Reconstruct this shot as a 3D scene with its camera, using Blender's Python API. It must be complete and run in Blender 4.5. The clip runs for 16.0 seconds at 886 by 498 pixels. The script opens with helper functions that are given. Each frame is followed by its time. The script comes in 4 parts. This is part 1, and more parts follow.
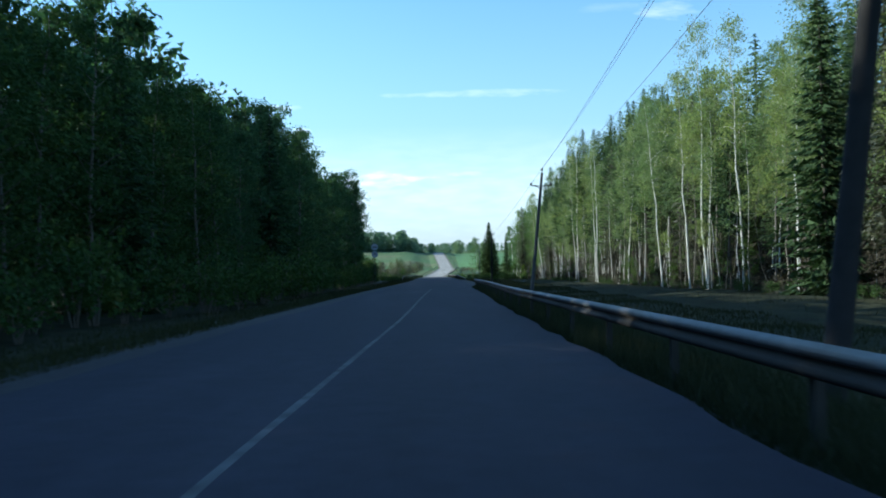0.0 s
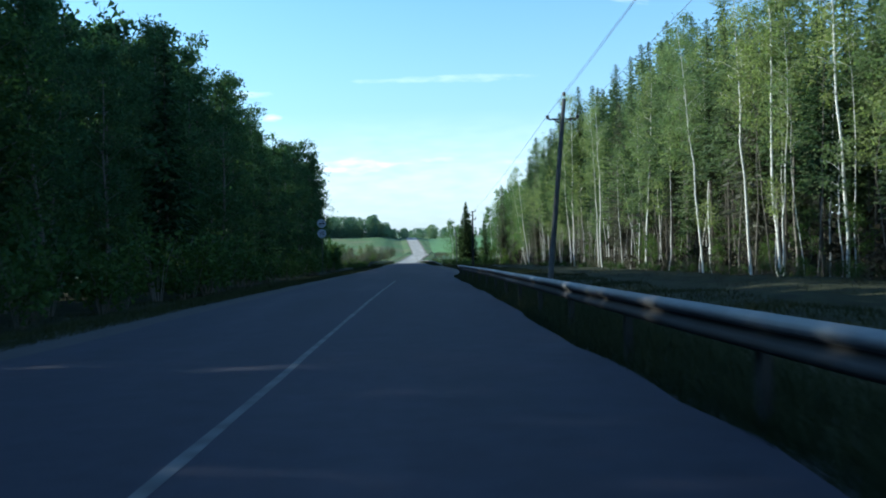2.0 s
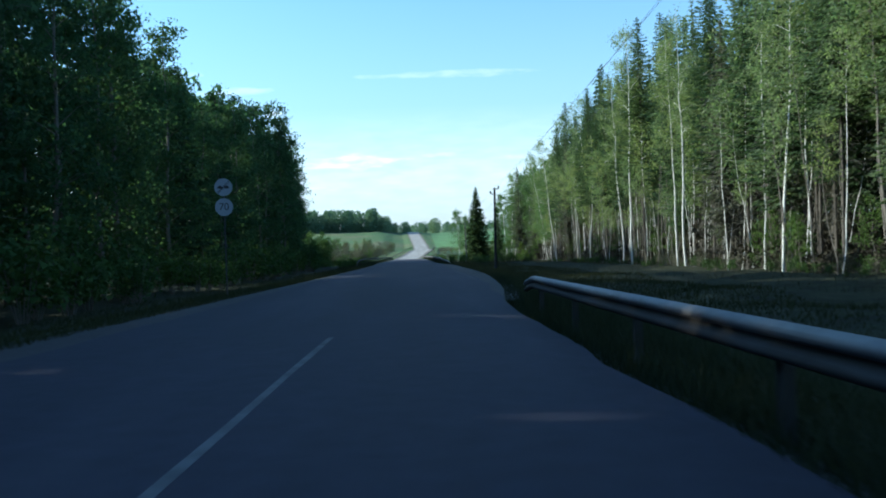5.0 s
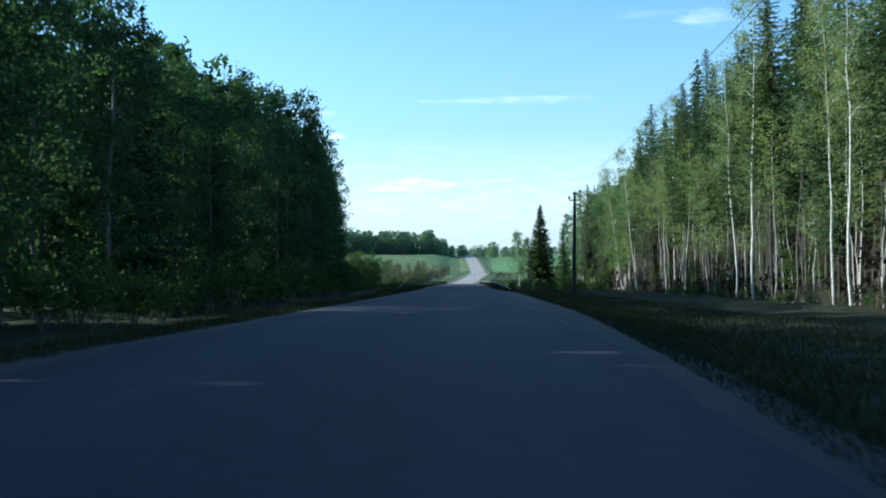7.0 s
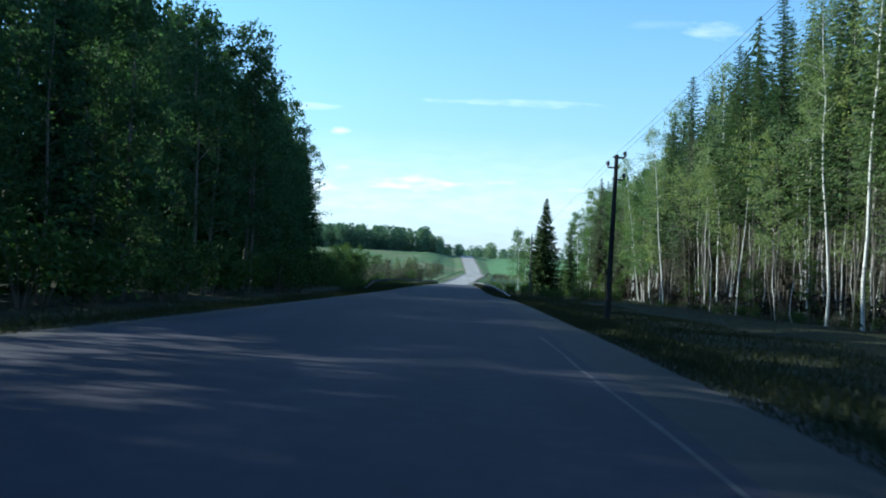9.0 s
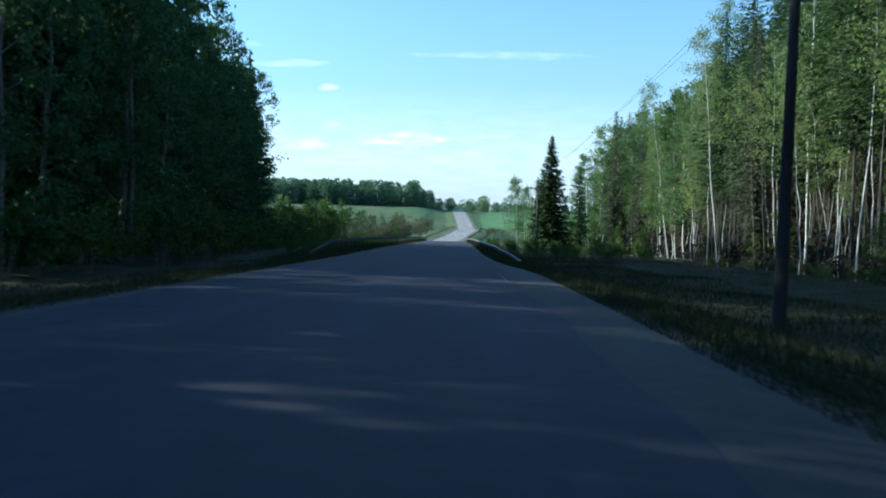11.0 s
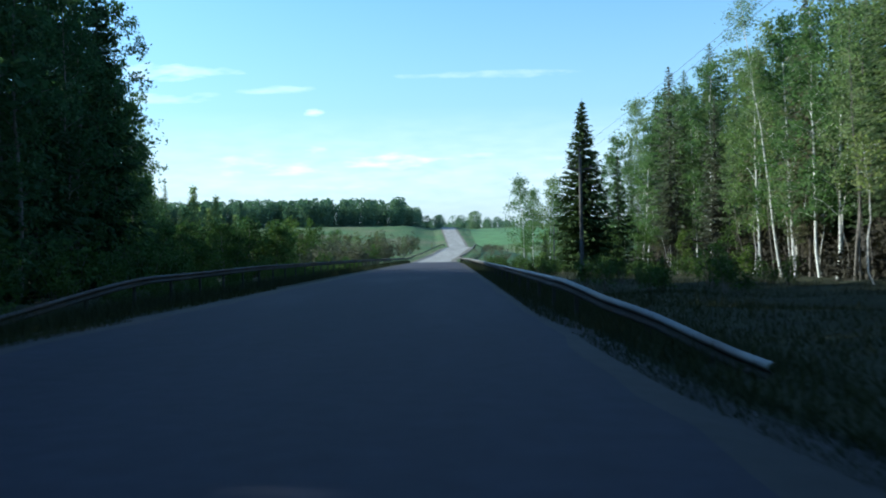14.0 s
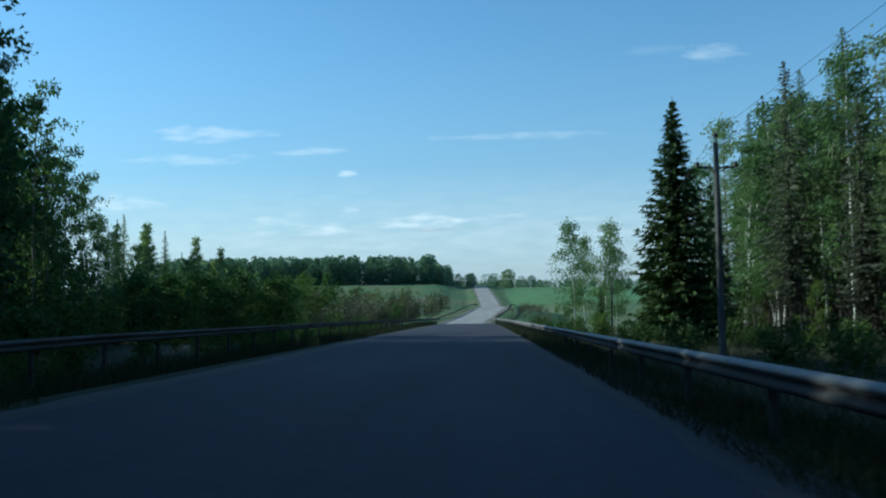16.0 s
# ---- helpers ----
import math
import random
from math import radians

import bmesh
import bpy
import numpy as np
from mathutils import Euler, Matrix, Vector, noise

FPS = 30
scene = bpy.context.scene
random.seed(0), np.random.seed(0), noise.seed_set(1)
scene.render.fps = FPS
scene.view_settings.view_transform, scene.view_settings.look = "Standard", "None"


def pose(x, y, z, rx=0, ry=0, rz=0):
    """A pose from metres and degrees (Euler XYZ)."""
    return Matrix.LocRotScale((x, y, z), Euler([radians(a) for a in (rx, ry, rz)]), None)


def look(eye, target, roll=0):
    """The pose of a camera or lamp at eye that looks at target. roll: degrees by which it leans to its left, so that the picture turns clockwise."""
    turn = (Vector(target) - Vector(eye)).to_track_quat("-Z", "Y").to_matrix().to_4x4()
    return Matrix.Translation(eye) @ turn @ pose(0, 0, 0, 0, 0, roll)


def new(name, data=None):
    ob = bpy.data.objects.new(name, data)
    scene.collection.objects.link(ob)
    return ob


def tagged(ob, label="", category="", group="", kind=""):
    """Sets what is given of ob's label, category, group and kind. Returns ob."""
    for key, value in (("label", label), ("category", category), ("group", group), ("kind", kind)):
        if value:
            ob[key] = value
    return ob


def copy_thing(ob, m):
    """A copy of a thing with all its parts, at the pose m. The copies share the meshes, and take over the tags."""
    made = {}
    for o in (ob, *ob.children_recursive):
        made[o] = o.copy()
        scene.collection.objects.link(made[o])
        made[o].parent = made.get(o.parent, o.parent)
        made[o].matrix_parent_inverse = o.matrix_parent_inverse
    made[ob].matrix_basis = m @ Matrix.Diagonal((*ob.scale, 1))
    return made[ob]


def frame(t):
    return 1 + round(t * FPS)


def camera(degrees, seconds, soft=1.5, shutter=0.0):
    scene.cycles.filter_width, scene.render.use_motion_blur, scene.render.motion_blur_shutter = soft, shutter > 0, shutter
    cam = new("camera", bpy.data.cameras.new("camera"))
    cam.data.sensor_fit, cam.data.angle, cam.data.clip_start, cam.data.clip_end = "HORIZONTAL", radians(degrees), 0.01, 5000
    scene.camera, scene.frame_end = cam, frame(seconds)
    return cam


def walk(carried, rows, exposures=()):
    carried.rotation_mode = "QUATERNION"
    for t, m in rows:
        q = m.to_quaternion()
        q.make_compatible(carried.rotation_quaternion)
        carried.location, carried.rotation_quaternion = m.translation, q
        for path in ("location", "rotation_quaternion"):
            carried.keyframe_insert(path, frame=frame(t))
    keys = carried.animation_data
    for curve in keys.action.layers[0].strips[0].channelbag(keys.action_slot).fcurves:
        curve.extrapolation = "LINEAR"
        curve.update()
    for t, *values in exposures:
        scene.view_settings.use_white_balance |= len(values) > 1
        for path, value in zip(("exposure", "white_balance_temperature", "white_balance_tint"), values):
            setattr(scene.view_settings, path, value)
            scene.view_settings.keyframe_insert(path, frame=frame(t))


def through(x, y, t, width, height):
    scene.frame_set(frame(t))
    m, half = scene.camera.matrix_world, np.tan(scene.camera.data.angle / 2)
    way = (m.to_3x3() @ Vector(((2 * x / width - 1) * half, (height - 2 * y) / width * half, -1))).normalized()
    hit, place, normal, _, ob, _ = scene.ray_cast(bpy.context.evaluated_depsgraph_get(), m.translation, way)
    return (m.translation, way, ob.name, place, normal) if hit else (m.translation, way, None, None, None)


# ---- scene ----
cam = camera(51.5, 16.0, soft=1.9, shutter=0.3)
METRES, EYE, TILT, LEAN, TURN = 200.0, 1.27, 0.0, 0.0, -0.4
ROWS = [
    (0.0, 0.0, 0.0, 0.0, 0.01, 0.68, 1.04),
    (0.5, 0.0003, 0.0302, -0.0006, -0.87, 0.38, 0.49),
    (1.0, 0.0006, 0.0608, -0.0011, -2.02, 1.18, 1.62),
    (1.5, 0.0009, 0.0917, -0.0017, -1.79, -0.58, 1.58),
    (2.0, 0.0011, 0.1227, -0.0024, -1.64, -0.24, 1.62),
    (2.5, 0.0019, 0.1553, -0.0029, -1.43, 0.69, 1.76),
    (3.0, 0.002, 0.186, -0.0034, -0.99, -0.17, 1.72),
    (3.5, 0.002, 0.2164, -0.0039, -1.37, -1.65, 1.69),
    (4.0, 0.002, 0.2465, -0.0041, -1.63, -0.81, 2.02),
    (6.5, 0.0031, 0.3871, -0.006, 0.13, -0.22, 0.87),
    (7.0, 0.0037, 0.4159, -0.0067, 2.09, 1.08, 0.31),
    (7.5, 0.0045, 0.4447, -0.0073, 1.1, 0.55, 0.55),
    (8.0, 0.0054, 0.4743, -0.0074, 1.13, 1.73, 0.45),
    (8.5, 0.0061, 0.5047, -0.008, -0.74, 1.19, -2.19),
    (9.0, 0.0069, 0.5349, -0.0083, 1.92, 1.05, -2.73),
    (11.5, 0.0074, 0.6998, -0.0098, 0.59, -1.99, -0.6),
    (12.0, 0.0078, 0.7368, -0.0106, -2.07, -1.66, 2.0),
    (12.5, 0.0075, 0.7719, -0.011, 0.21, -0.91, 1.18),
    (13.0, 0.0068, 0.8065, -0.0114, 0.28, -1.25, 1.28),
    (13.5, 0.0062, 0.8406, -0.0121, 0.77, -0.66, 1.6),
    (14.0, 0.0054, 0.8736, -0.0125, 0.84, -0.47, 0.98),
    (14.5, 0.0045, 0.906, -0.0131, 2.48, 0.61, 0.52),
    (15.0, 0.0038, 0.938, -0.0132, 2.27, 2.45, 1.32),
    (15.5, 0.0032, 0.9698, -0.0138, 1.64, 5.4, 0.38),
    (16.0, 0.0026, 0.9997, -0.0145, 2.8, 3.32, 0.69),
]
walk(cam, [(t, pose(0, 0, EYE, TILT, LEAN, TURN) @ pose(METRES * x, METRES * y, METRES * z, 90 + pitch, roll, yaw)) for t, x, y, z, yaw, pitch, roll in ROWS],
     exposures=[(0.0, 0.85, 5720, -4), (3.0, 0.92, 5720, -4), (6.8, 0.9, 5680, -4), (9.0, 0.84, 5600, -4), (11.5, 0.8, 5530, -4), (14.7, 0.78, 5680, -4), (15.4, 0.42, 5550, -8), (16.0, 0.15, 5450, -10)])

# ---- light ----
SUN_EL, SUN_AZ = 22.2, -74.0          # degrees; azimuth clockwise from straight ahead (+y)
world = bpy.data.worlds.new("sky")
scene.world = world
world.use_nodes = True
wn, wl = world.node_tree.nodes, world.node_tree.links
wn.clear()
sky = wn.new("ShaderNodeTexSky")
sky.sky_type = 'NISHITA'
sky.sun_disc = False
sky.sun_elevation, sky.sun_rotation = radians(SUN_EL), radians(SUN_AZ)
sky.altitude, sky.air_density, sky.dust_density, sky.ozone_density = 150, 1.1, 0.2, 3.2
bgd = wn.new("ShaderNodeBackground")
bgd.inputs["Strength"].default_value = 0.13
wout = wn.new("ShaderNodeOutputWorld")


def calc(op, a, b=None, clamp=False):
    n = wn.new("ShaderNodeMath")
    n.operation, n.use_clamp = op, clamp
    for s, v in zip(n.inputs, (a, b)):
        if v is None:
            continue
        if hasattr(v, "is_linked"):
            wl.new(v, s)
        else:
            s.default_value = v
    return n.outputs[0]


# thin clouds: slope right, slope up, half width, half height, density
CLOUDS = ((-0.305, 0.190, 0.075, 0.010, 0.6), (-0.33, 0.161, 0.09, 0.006, 0.4), (-0.19, 0.168, 0.045, 0.005, 0.38),
          (-0.146, 0.142, 0.012, 0.006, 0.9), (-0.145, 0.102, 0.022, 0.005, 0.7), (-0.065, 0.087, 0.075, 0.011, 0.95),
          (-0.19, 0.080, 0.095, 0.016, 0.7), (0.034, 0.093, 0.030, 0.006, 0.7), (0.255, 0.270, 0.035, 0.012, 0.42), (0.20, 0.273, 0.06, 0.006, 0.1),
          (0.05, 0.181, 0.10, 0.0045, 0.36), (-0.40, 0.115, 0.06, 0.010, 0.7), (0.12, 0.085, 0.05, 0.012, 0.5), (-0.24, 0.095, 0.05, 0.008, 0.55), (-0.12, 0.062, 0.11, 0.010, 0.5), (-0.02, 0.055, 0.09, 0.008, 0.4))
direction = wn.new("ShaderNodeTexCoord")
axes = wn.new("ShaderNodeSeparateXYZ")
wl.new(direction.outputs["Generated"], axes.inputs[0])
ahead = calc('MAXIMUM', axes.outputs[1], 0.05)
u_dir, v_dir = calc('DIVIDE', axes.outputs[0], ahead), calc('DIVIDE', axes.outputs[2], ahead)
flat_dir = wn.new("ShaderNodeCombineXYZ")
wl.new(u_dir, flat_dir.inputs[0])
wl.new(calc('MULTIPLY', v_dir, 4.0), flat_dir.inputs[1])
puff = wn.new("ShaderNodeTexNoise")
puff.inputs["Scale"].default_value, puff.inputs["Detail"].default_value = 26.0, 5.0
wl.new(flat_dir.outputs[0], puff.inputs["Vector"])
ragged_edge = calc('MULTIPLY', calc('SUBTRACT', puff.outputs[0], 0.5), 4.2)
cover = 0.0
for u0, v0, hw, hh, dens in CLOUDS:
    du = calc('POWER', calc('ABSOLUTE', calc('DIVIDE', calc('SUBTRACT', u_dir, u0), hw)), 2.0)
    dv = calc('POWER', calc('ABSOLUTE', calc('DIVIDE', calc('SUBTRACT', v_dir, v0), hh)), 2.0)
    body = calc('SUBTRACT', calc('ADD', ragged_edge, 0.9), calc('ADD', du, dv))
    cover = calc('MAXIMUM', calc('MULTIPLY', calc('MULTIPLY', body, 0.5, True), dens), cover)
haze = calc('MULTIPLY', calc('SUBTRACT', 1.0, calc('MULTIPLY', calc('ABSOLUTE', calc('SUBTRACT', v_dir, 0.07)), 13.0), True), calc('MULTIPLY', puff.outputs[0], 0.5))
cover = calc('MAXIMUM', cover, haze)
cloud_mix = wn.new("ShaderNodeMix")
cloud_mix.data_type = 'RGBA'
wl.new(cover, cloud_mix.inputs[0])
# pale blue summer haze low over the land, all round
low_air = calc('POWER', calc('SUBTRACT', 1.0, calc('MULTIPLY', calc('MAXIMUM', axes.outputs[2], 0.0), 3.4), True), 1.5)
air_mix = wn.new("ShaderNodeMix")
air_mix.data_type = 'RGBA'
wl.new(calc('MULTIPLY', low_air, 0.78), air_mix.inputs[0])
cyan = wn.new("ShaderNodeMix")
cyan.data_type, cyan.blend_type = 'RGBA', 'MULTIPLY'
cyan.inputs[0].default_value, cyan.inputs[7].default_value = 1.0, (0.92, 1.0, 1.05, 1)
wl.new(sky.outputs[0], cyan.inputs[6])
wl.new(cyan.outputs[2], air_mix.inputs[6])
air_mix.inputs[7].default_value = (2.3, 2.6, 3.65, 1)
wl.new(air_mix.outputs[2], cloud_mix.inputs[6])
cloud_mix.inputs[7].default_value = (6.9, 6.8, 7.1, 1)
# thin lavender undersides of the low clouds
under = 0.0
for u0, v0, hw, hh, dens in ((-0.05, 0.0795, 0.05, 0.003, 0.45), (-0.19, 0.0725, 0.06, 0.004, 0.3), (0.034, 0.0895, 0.018, 0.002, 0.3)):
    du = calc('POWER', calc('ABSOLUTE', calc('DIVIDE', calc('SUBTRACT', u_dir, u0), hw)), 2.0)
    dv = calc('POWER', calc('ABSOLUTE', calc('DIVIDE', calc('SUBTRACT', v_dir, v0), hh)), 2.0)
    lump = calc('SUBTRACT', calc('ADD', ragged_edge, 0.9), calc('ADD', du, dv))
    under = calc('MAXIMUM', calc('MULTIPLY', calc('MULTIPLY', lump, 0.5, True), dens), under)
shade_mix = wn.new("ShaderNodeMix")
shade_mix.data_type = 'RGBA'
wl.new(under, shade_mix.inputs[0])
wl.new(cloud_mix.outputs[2], shade_mix.inputs[6])
shade_mix.inputs[7].default_value = (2.2, 2.45, 3.1, 1)
wl.new(shade_mix.outputs[2], bgd.inputs["Color"])
wl.new(bgd.outputs[0], wout.inputs["Surface"])
sun = new("sun", bpy.data.lights.new("sun", 'SUN'))
sun.data.energy, sun.data.angle, sun.data.color = 5.0, radians(0.6), (1.0, 0.93, 0.82)
sun_dir = Vector((math.cos(radians(SUN_EL)) * math.sin(radians(SUN_AZ)), math.cos(radians(SUN_EL)) * math.cos(radians(SUN_AZ)), math.sin(radians(SUN_EL))))
sun.matrix_world = look(sun_dir * 200, (0, 0, 0))


# ---- materials ----
def material(name, rough=0.8, spec=0.3):
    m = bpy.data.materials.new(name)
    m.use_nodes = True
    nt = m.node_tree
    b = nt.nodes["Principled BSDF"]
    b.inputs["Roughness"].default_value = rough
    b.inputs["Specular IOR Level"].default_value = spec
    return m, nt, b


def ramp(nt, source, stops):
    r = nt.nodes.new("ShaderNodeValToRGB")
    el = r.color_ramp.elements
    while len(el) < len(stops):
        el.new(0.5)
    for e, (p, c) in zip(el, stops):
        e.position, e.color = p, (*c, 1)
    nt.links.new(source, r.inputs[0])
    return r


def noise_at(nt, scale, detail=4.0, stretch=(1, 1, 1), coords="Object"):
    tc = nt.nodes.new("ShaderNodeTexCoord")
    mp = nt.nodes.new("ShaderNodeMapping")
    mp.inputs["Scale"].default_value = stretch
    n = nt.nodes.new("ShaderNodeTexNoise")
    n.inputs["Scale"].default_value, n.inputs["Detail"].default_value = scale, detail
    nt.links.new(tc.outputs[coords], mp.inputs[0])
    nt.links.new(mp.outputs[0], n.inputs["Vector"])
    return n


def mix(nt, a, b, fac, mode='MIX'):
    m = nt.nodes.new("ShaderNodeMix")
    m.data_type, m.blend_type = 'RGBA', mode
    for sock, v in ((m.inputs[0], fac), (m.inputs[6], a), (m.inputs[7], b)):
        if hasattr(v, "is_linked"):
            nt.links.new(v, sock)
        else:
            sock.default_value = v if isinstance(v, float) else (*v, 1)
    return m.outputs[2]


def bump(nt, b, height, strength, dist=0.02):
    n = nt.nodes.new("ShaderNodeBump")
    n.inputs["Strength"].default_value, n.inputs["Distance"].default_value = strength, dist
    nt.links.new(height, n.inputs["Height"])
    nt.links.new(n.outputs[0], b.inputs["Normal"])


def plain(name, colour, rough=0.7, metal=0.0, var=0.25, scale=6.0):
    m, nt, b = material(name, rough)
    b.inputs["Metallic"].default_value = metal
    n = noise_at(nt, scale)
    r = ramp(nt, n.outputs[0], ((0.25, tuple(c * (1 - var) for c in colour)), (0.75, tuple(min(1, c * (1 + var)) for c in colour))))
    nt.links.new(r.outputs[0], b.inputs["Base Color"])
    bump(nt, b, n.outputs[0], 0.2)
    return m


def leaf_material(name, dark, light, through=0.35):
    m, nt, b = material(name, 0.75, 0.1)
    g = nt.nodes.new("ShaderNodeNewGeometry")
    o = nt.nodes.new("ShaderNodeObjectInfo")
    r = ramp(nt, g.outputs["Random Per Island"], ((0.0, dark), (1.0, light)))
    r2 = ramp(nt, o.outputs["Random"], ((0.0, (0.72, 0.8, 0.75)), (0.5, (1, 1, 1)), (1.0, (1.2, 1.1, 0.85))))
    col = mix(nt, r.outputs[0], r2.outputs[0], 1.0, 'MULTIPLY')
    nt.links.new(col, b.inputs["Base Color"])
    t = nt.nodes.new("ShaderNodeBsdfTranslucent")
    col2 = mix(nt, col, (1.02, 1.2, 0.74), 1.0, 'MULTIPLY')
    nt.links.new(col2, t.inputs["Color"])
    s = nt.nodes.new("ShaderNodeMixShader")
    s.inputs[0].default_value = through
    out = nt.nodes["Material Output"]
    nt.links.new(b.outputs[0], s.inputs[1])
    nt.links.new(t.outputs[0], s.inputs[2])
    nt.links.new(s.outputs[0], out.inputs["Surface"])
    return m


def bark_material(name, base, dark, marks=0.0):
    m, nt, b = material(name, 0.85, 0.2)
    n = noise_at(nt, 3.0, 6, (2.5, 2.5, 0.5))
    c = ramp(nt, n.outputs[0], ((0.3, tuple(v * 0.7 for v in base)), (0.7, base))).outputs[0]
    if marks:
        k = noise_at(nt, 5.0, 3, (0.6, 0.6, 3.5))
        f = ramp(nt, k.outputs[0], ((marks, (0, 0, 0)), (marks + 0.06, (1, 1, 1)))).outputs[0]
        c = mix(nt, c, dark, f)
    nt.links.new(c, b.inputs["Base Color"])
    bump(nt, b, n.outputs[0], 0.5)
    return m


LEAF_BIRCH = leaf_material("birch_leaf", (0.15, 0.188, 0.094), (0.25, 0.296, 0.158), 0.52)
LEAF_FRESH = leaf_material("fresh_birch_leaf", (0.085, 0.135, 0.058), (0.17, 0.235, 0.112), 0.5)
LEAF_DARK = leaf_material("dark_leaf", (0.035, 0.07, 0.02), (0.08, 0.125, 0.04), 0.22)
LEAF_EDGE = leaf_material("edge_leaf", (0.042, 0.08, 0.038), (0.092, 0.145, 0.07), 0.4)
LEAF_BUSH = leaf_material("bush_leaf", (0.05, 0.085, 0.025), (0.12, 0.17, 0.05), 0.35)
NEEDLE = leaf_material("spruce_needle", (0.024, 0.044, 0.02), (0.06, 0.096, 0.042), 0.15)
NEEDLE_DEEP = leaf_material("deep_green_needle", (0.042, 0.068, 0.034), (0.096, 0.14, 0.072), 0.3)
NEEDLE_PINE = leaf_material("pine_needle", (0.082, 0.114, 0.064), (0.185, 0.224, 0.134), 0.45)
LEAF_BARE = leaf_material("bare_willow", (0.075, 0.07, 0.05), (0.15, 0.145, 0.10), 0.25)
LEAF_SALLOW = leaf_material("sallow_leaf", (0.085, 0.105, 0.06), (0.165, 0.19, 0.115), 0.35)
# dark brown: the shade at the forest foot is put into this colour
BRUSH_SHADED = leaf_material("shaded_brush", (0.022, 0.02, 0.015), (0.05, 0.045, 0.032), 0.1)
NEEDLE_DRY = leaf_material("dry_spruce_twig", (0.10, 0.098, 0.078), (0.175, 0.17, 0.13), 0.3)
TWIG_DRY = leaf_material("dead_spruce_twig", (0.06, 0.055, 0.048), (0.125, 0.115, 0.097), 0.2)
BARK_BIRCH = bark_material("birch_bark", (0.72, 0.7, 0.65), (0.05, 0.045, 0.04), 0.6)
BARK_GREY = bark_material("grey_bark", (0.19, 0.17, 0.145), (0.06, 0.055, 0.05), 0.64)
BARK_BROWN = bark_material("brown_bark", (0.11, 0.095, 0.08), (0.05, 0.04, 0.03), 0.62)


def ground_material():
    m, nt, b = material("meadow", 0.95, 0.1)
    n1, n2, n3 = noise_at(nt, 0.035, 5), noise_at(nt, 0.9, 6), noise_at(nt, 9.0, 5)
    c1 = ramp(nt, n1.outputs[0], ((0.35, (0.165, 0.185, 0.115)), (0.5, (0.13, 0.185, 0.095)), (0.66, (0.095, 0.185, 0.085)))).outputs[0]
    c2 = ramp(nt, n2.outputs[0], ((0.3, (0.5, 0.5, 0.5)), (0.7, (1.25, 1.2, 1.1)))).outputs[0]
    c3 = ramp(nt, n3.outputs[0], ((0.3, (0.8, 0.8, 0.78)), (0.7, (1.15, 1.15, 1.12)))).outputs[0]
    # open meadow past the forest; between the forests old grass and dark earth, with forest shade put into the colour
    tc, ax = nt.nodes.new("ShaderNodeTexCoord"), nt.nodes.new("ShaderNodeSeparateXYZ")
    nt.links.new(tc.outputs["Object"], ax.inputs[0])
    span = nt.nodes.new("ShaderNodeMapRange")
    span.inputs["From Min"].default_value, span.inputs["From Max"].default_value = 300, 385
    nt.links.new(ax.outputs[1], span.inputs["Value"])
    shaded_floor = ramp(nt, n2.outputs[0], ((0.3, (0.028, 0.028, 0.02)), (0.5, (0.038, 0.042, 0.024)), (0.7, (0.058, 0.055, 0.035)))).outputs[0]
    c = mix(nt, mix(nt, shaded_floor, mix(nt, c1, c2, 1.0, 'MULTIPLY'), span.outputs[0]), c3, 1.0, 'MULTIPLY')
    nt.links.new(c, b.inputs["Base Color"])
    bump(nt, b, n3.outputs[0], 0.8, 0.08)
    return m


def asphalt_material(name, base, patch):
    m, nt, b = material(name, 0.85, 0.25)
    n1, n2, n3 = noise_at(nt, 0.5, 5, (1, 0.12, 1)), noise_at(nt, 3.0, 5), noise_at(nt, 120.0, 3)
    c = ramp(nt, n1.outputs[0], ((0.3, tuple(v * 0.8 for v in base)), (0.55, base), (0.72, patch))).outputs[0]
    c2 = ramp(nt, n2.outputs[0], ((0.3, (0.85, 0.85, 0.85)), (0.7, (1.12, 1.12, 1.12)))).outputs[0]
    c3 = ramp(nt, n3.outputs[0], ((0.3, (0.7, 0.7, 0.7)), (0.7, (1.3, 1.3, 1.3)))).outputs[0]
    nt.links.new(mix(nt, mix(nt, c, c2, 1.0, 'MULTIPLY'), c3, 1.0, 'MULTIPLY'), b.inputs["Base Color"])
    bump(nt, b, n3.outputs[0], 0.35, 0.01)
    return m


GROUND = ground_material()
CROP = plain("young_crop", (0.085, 0.175, 0.062), 0.95, 0, 0.25, 0.15)
# one asphalt in two tones: forest shade and sunlight put into the colours
ASPHALT_SHADED = asphalt_material("asphalt", (0.0325, 0.0305, 0.048), (0.047, 0.044, 0.062))
ASPHALT_SUNLIT = asphalt_material("sunlit_asphalt", (0.33, 0.305, 0.275), (0.38, 0.35, 0.31))
# gravel tones: sunlight put into the far colour, shade into the near one
GRAVEL_SUNLIT = asphalt_material("sunlit_gravel", (0.19, 0.165, 0.13), (0.24, 0.21, 0.17))
GRAVEL_SHADED = asphalt_material("gravel", (0.05, 0.046, 0.047), (0.066, 0.06, 0.058))


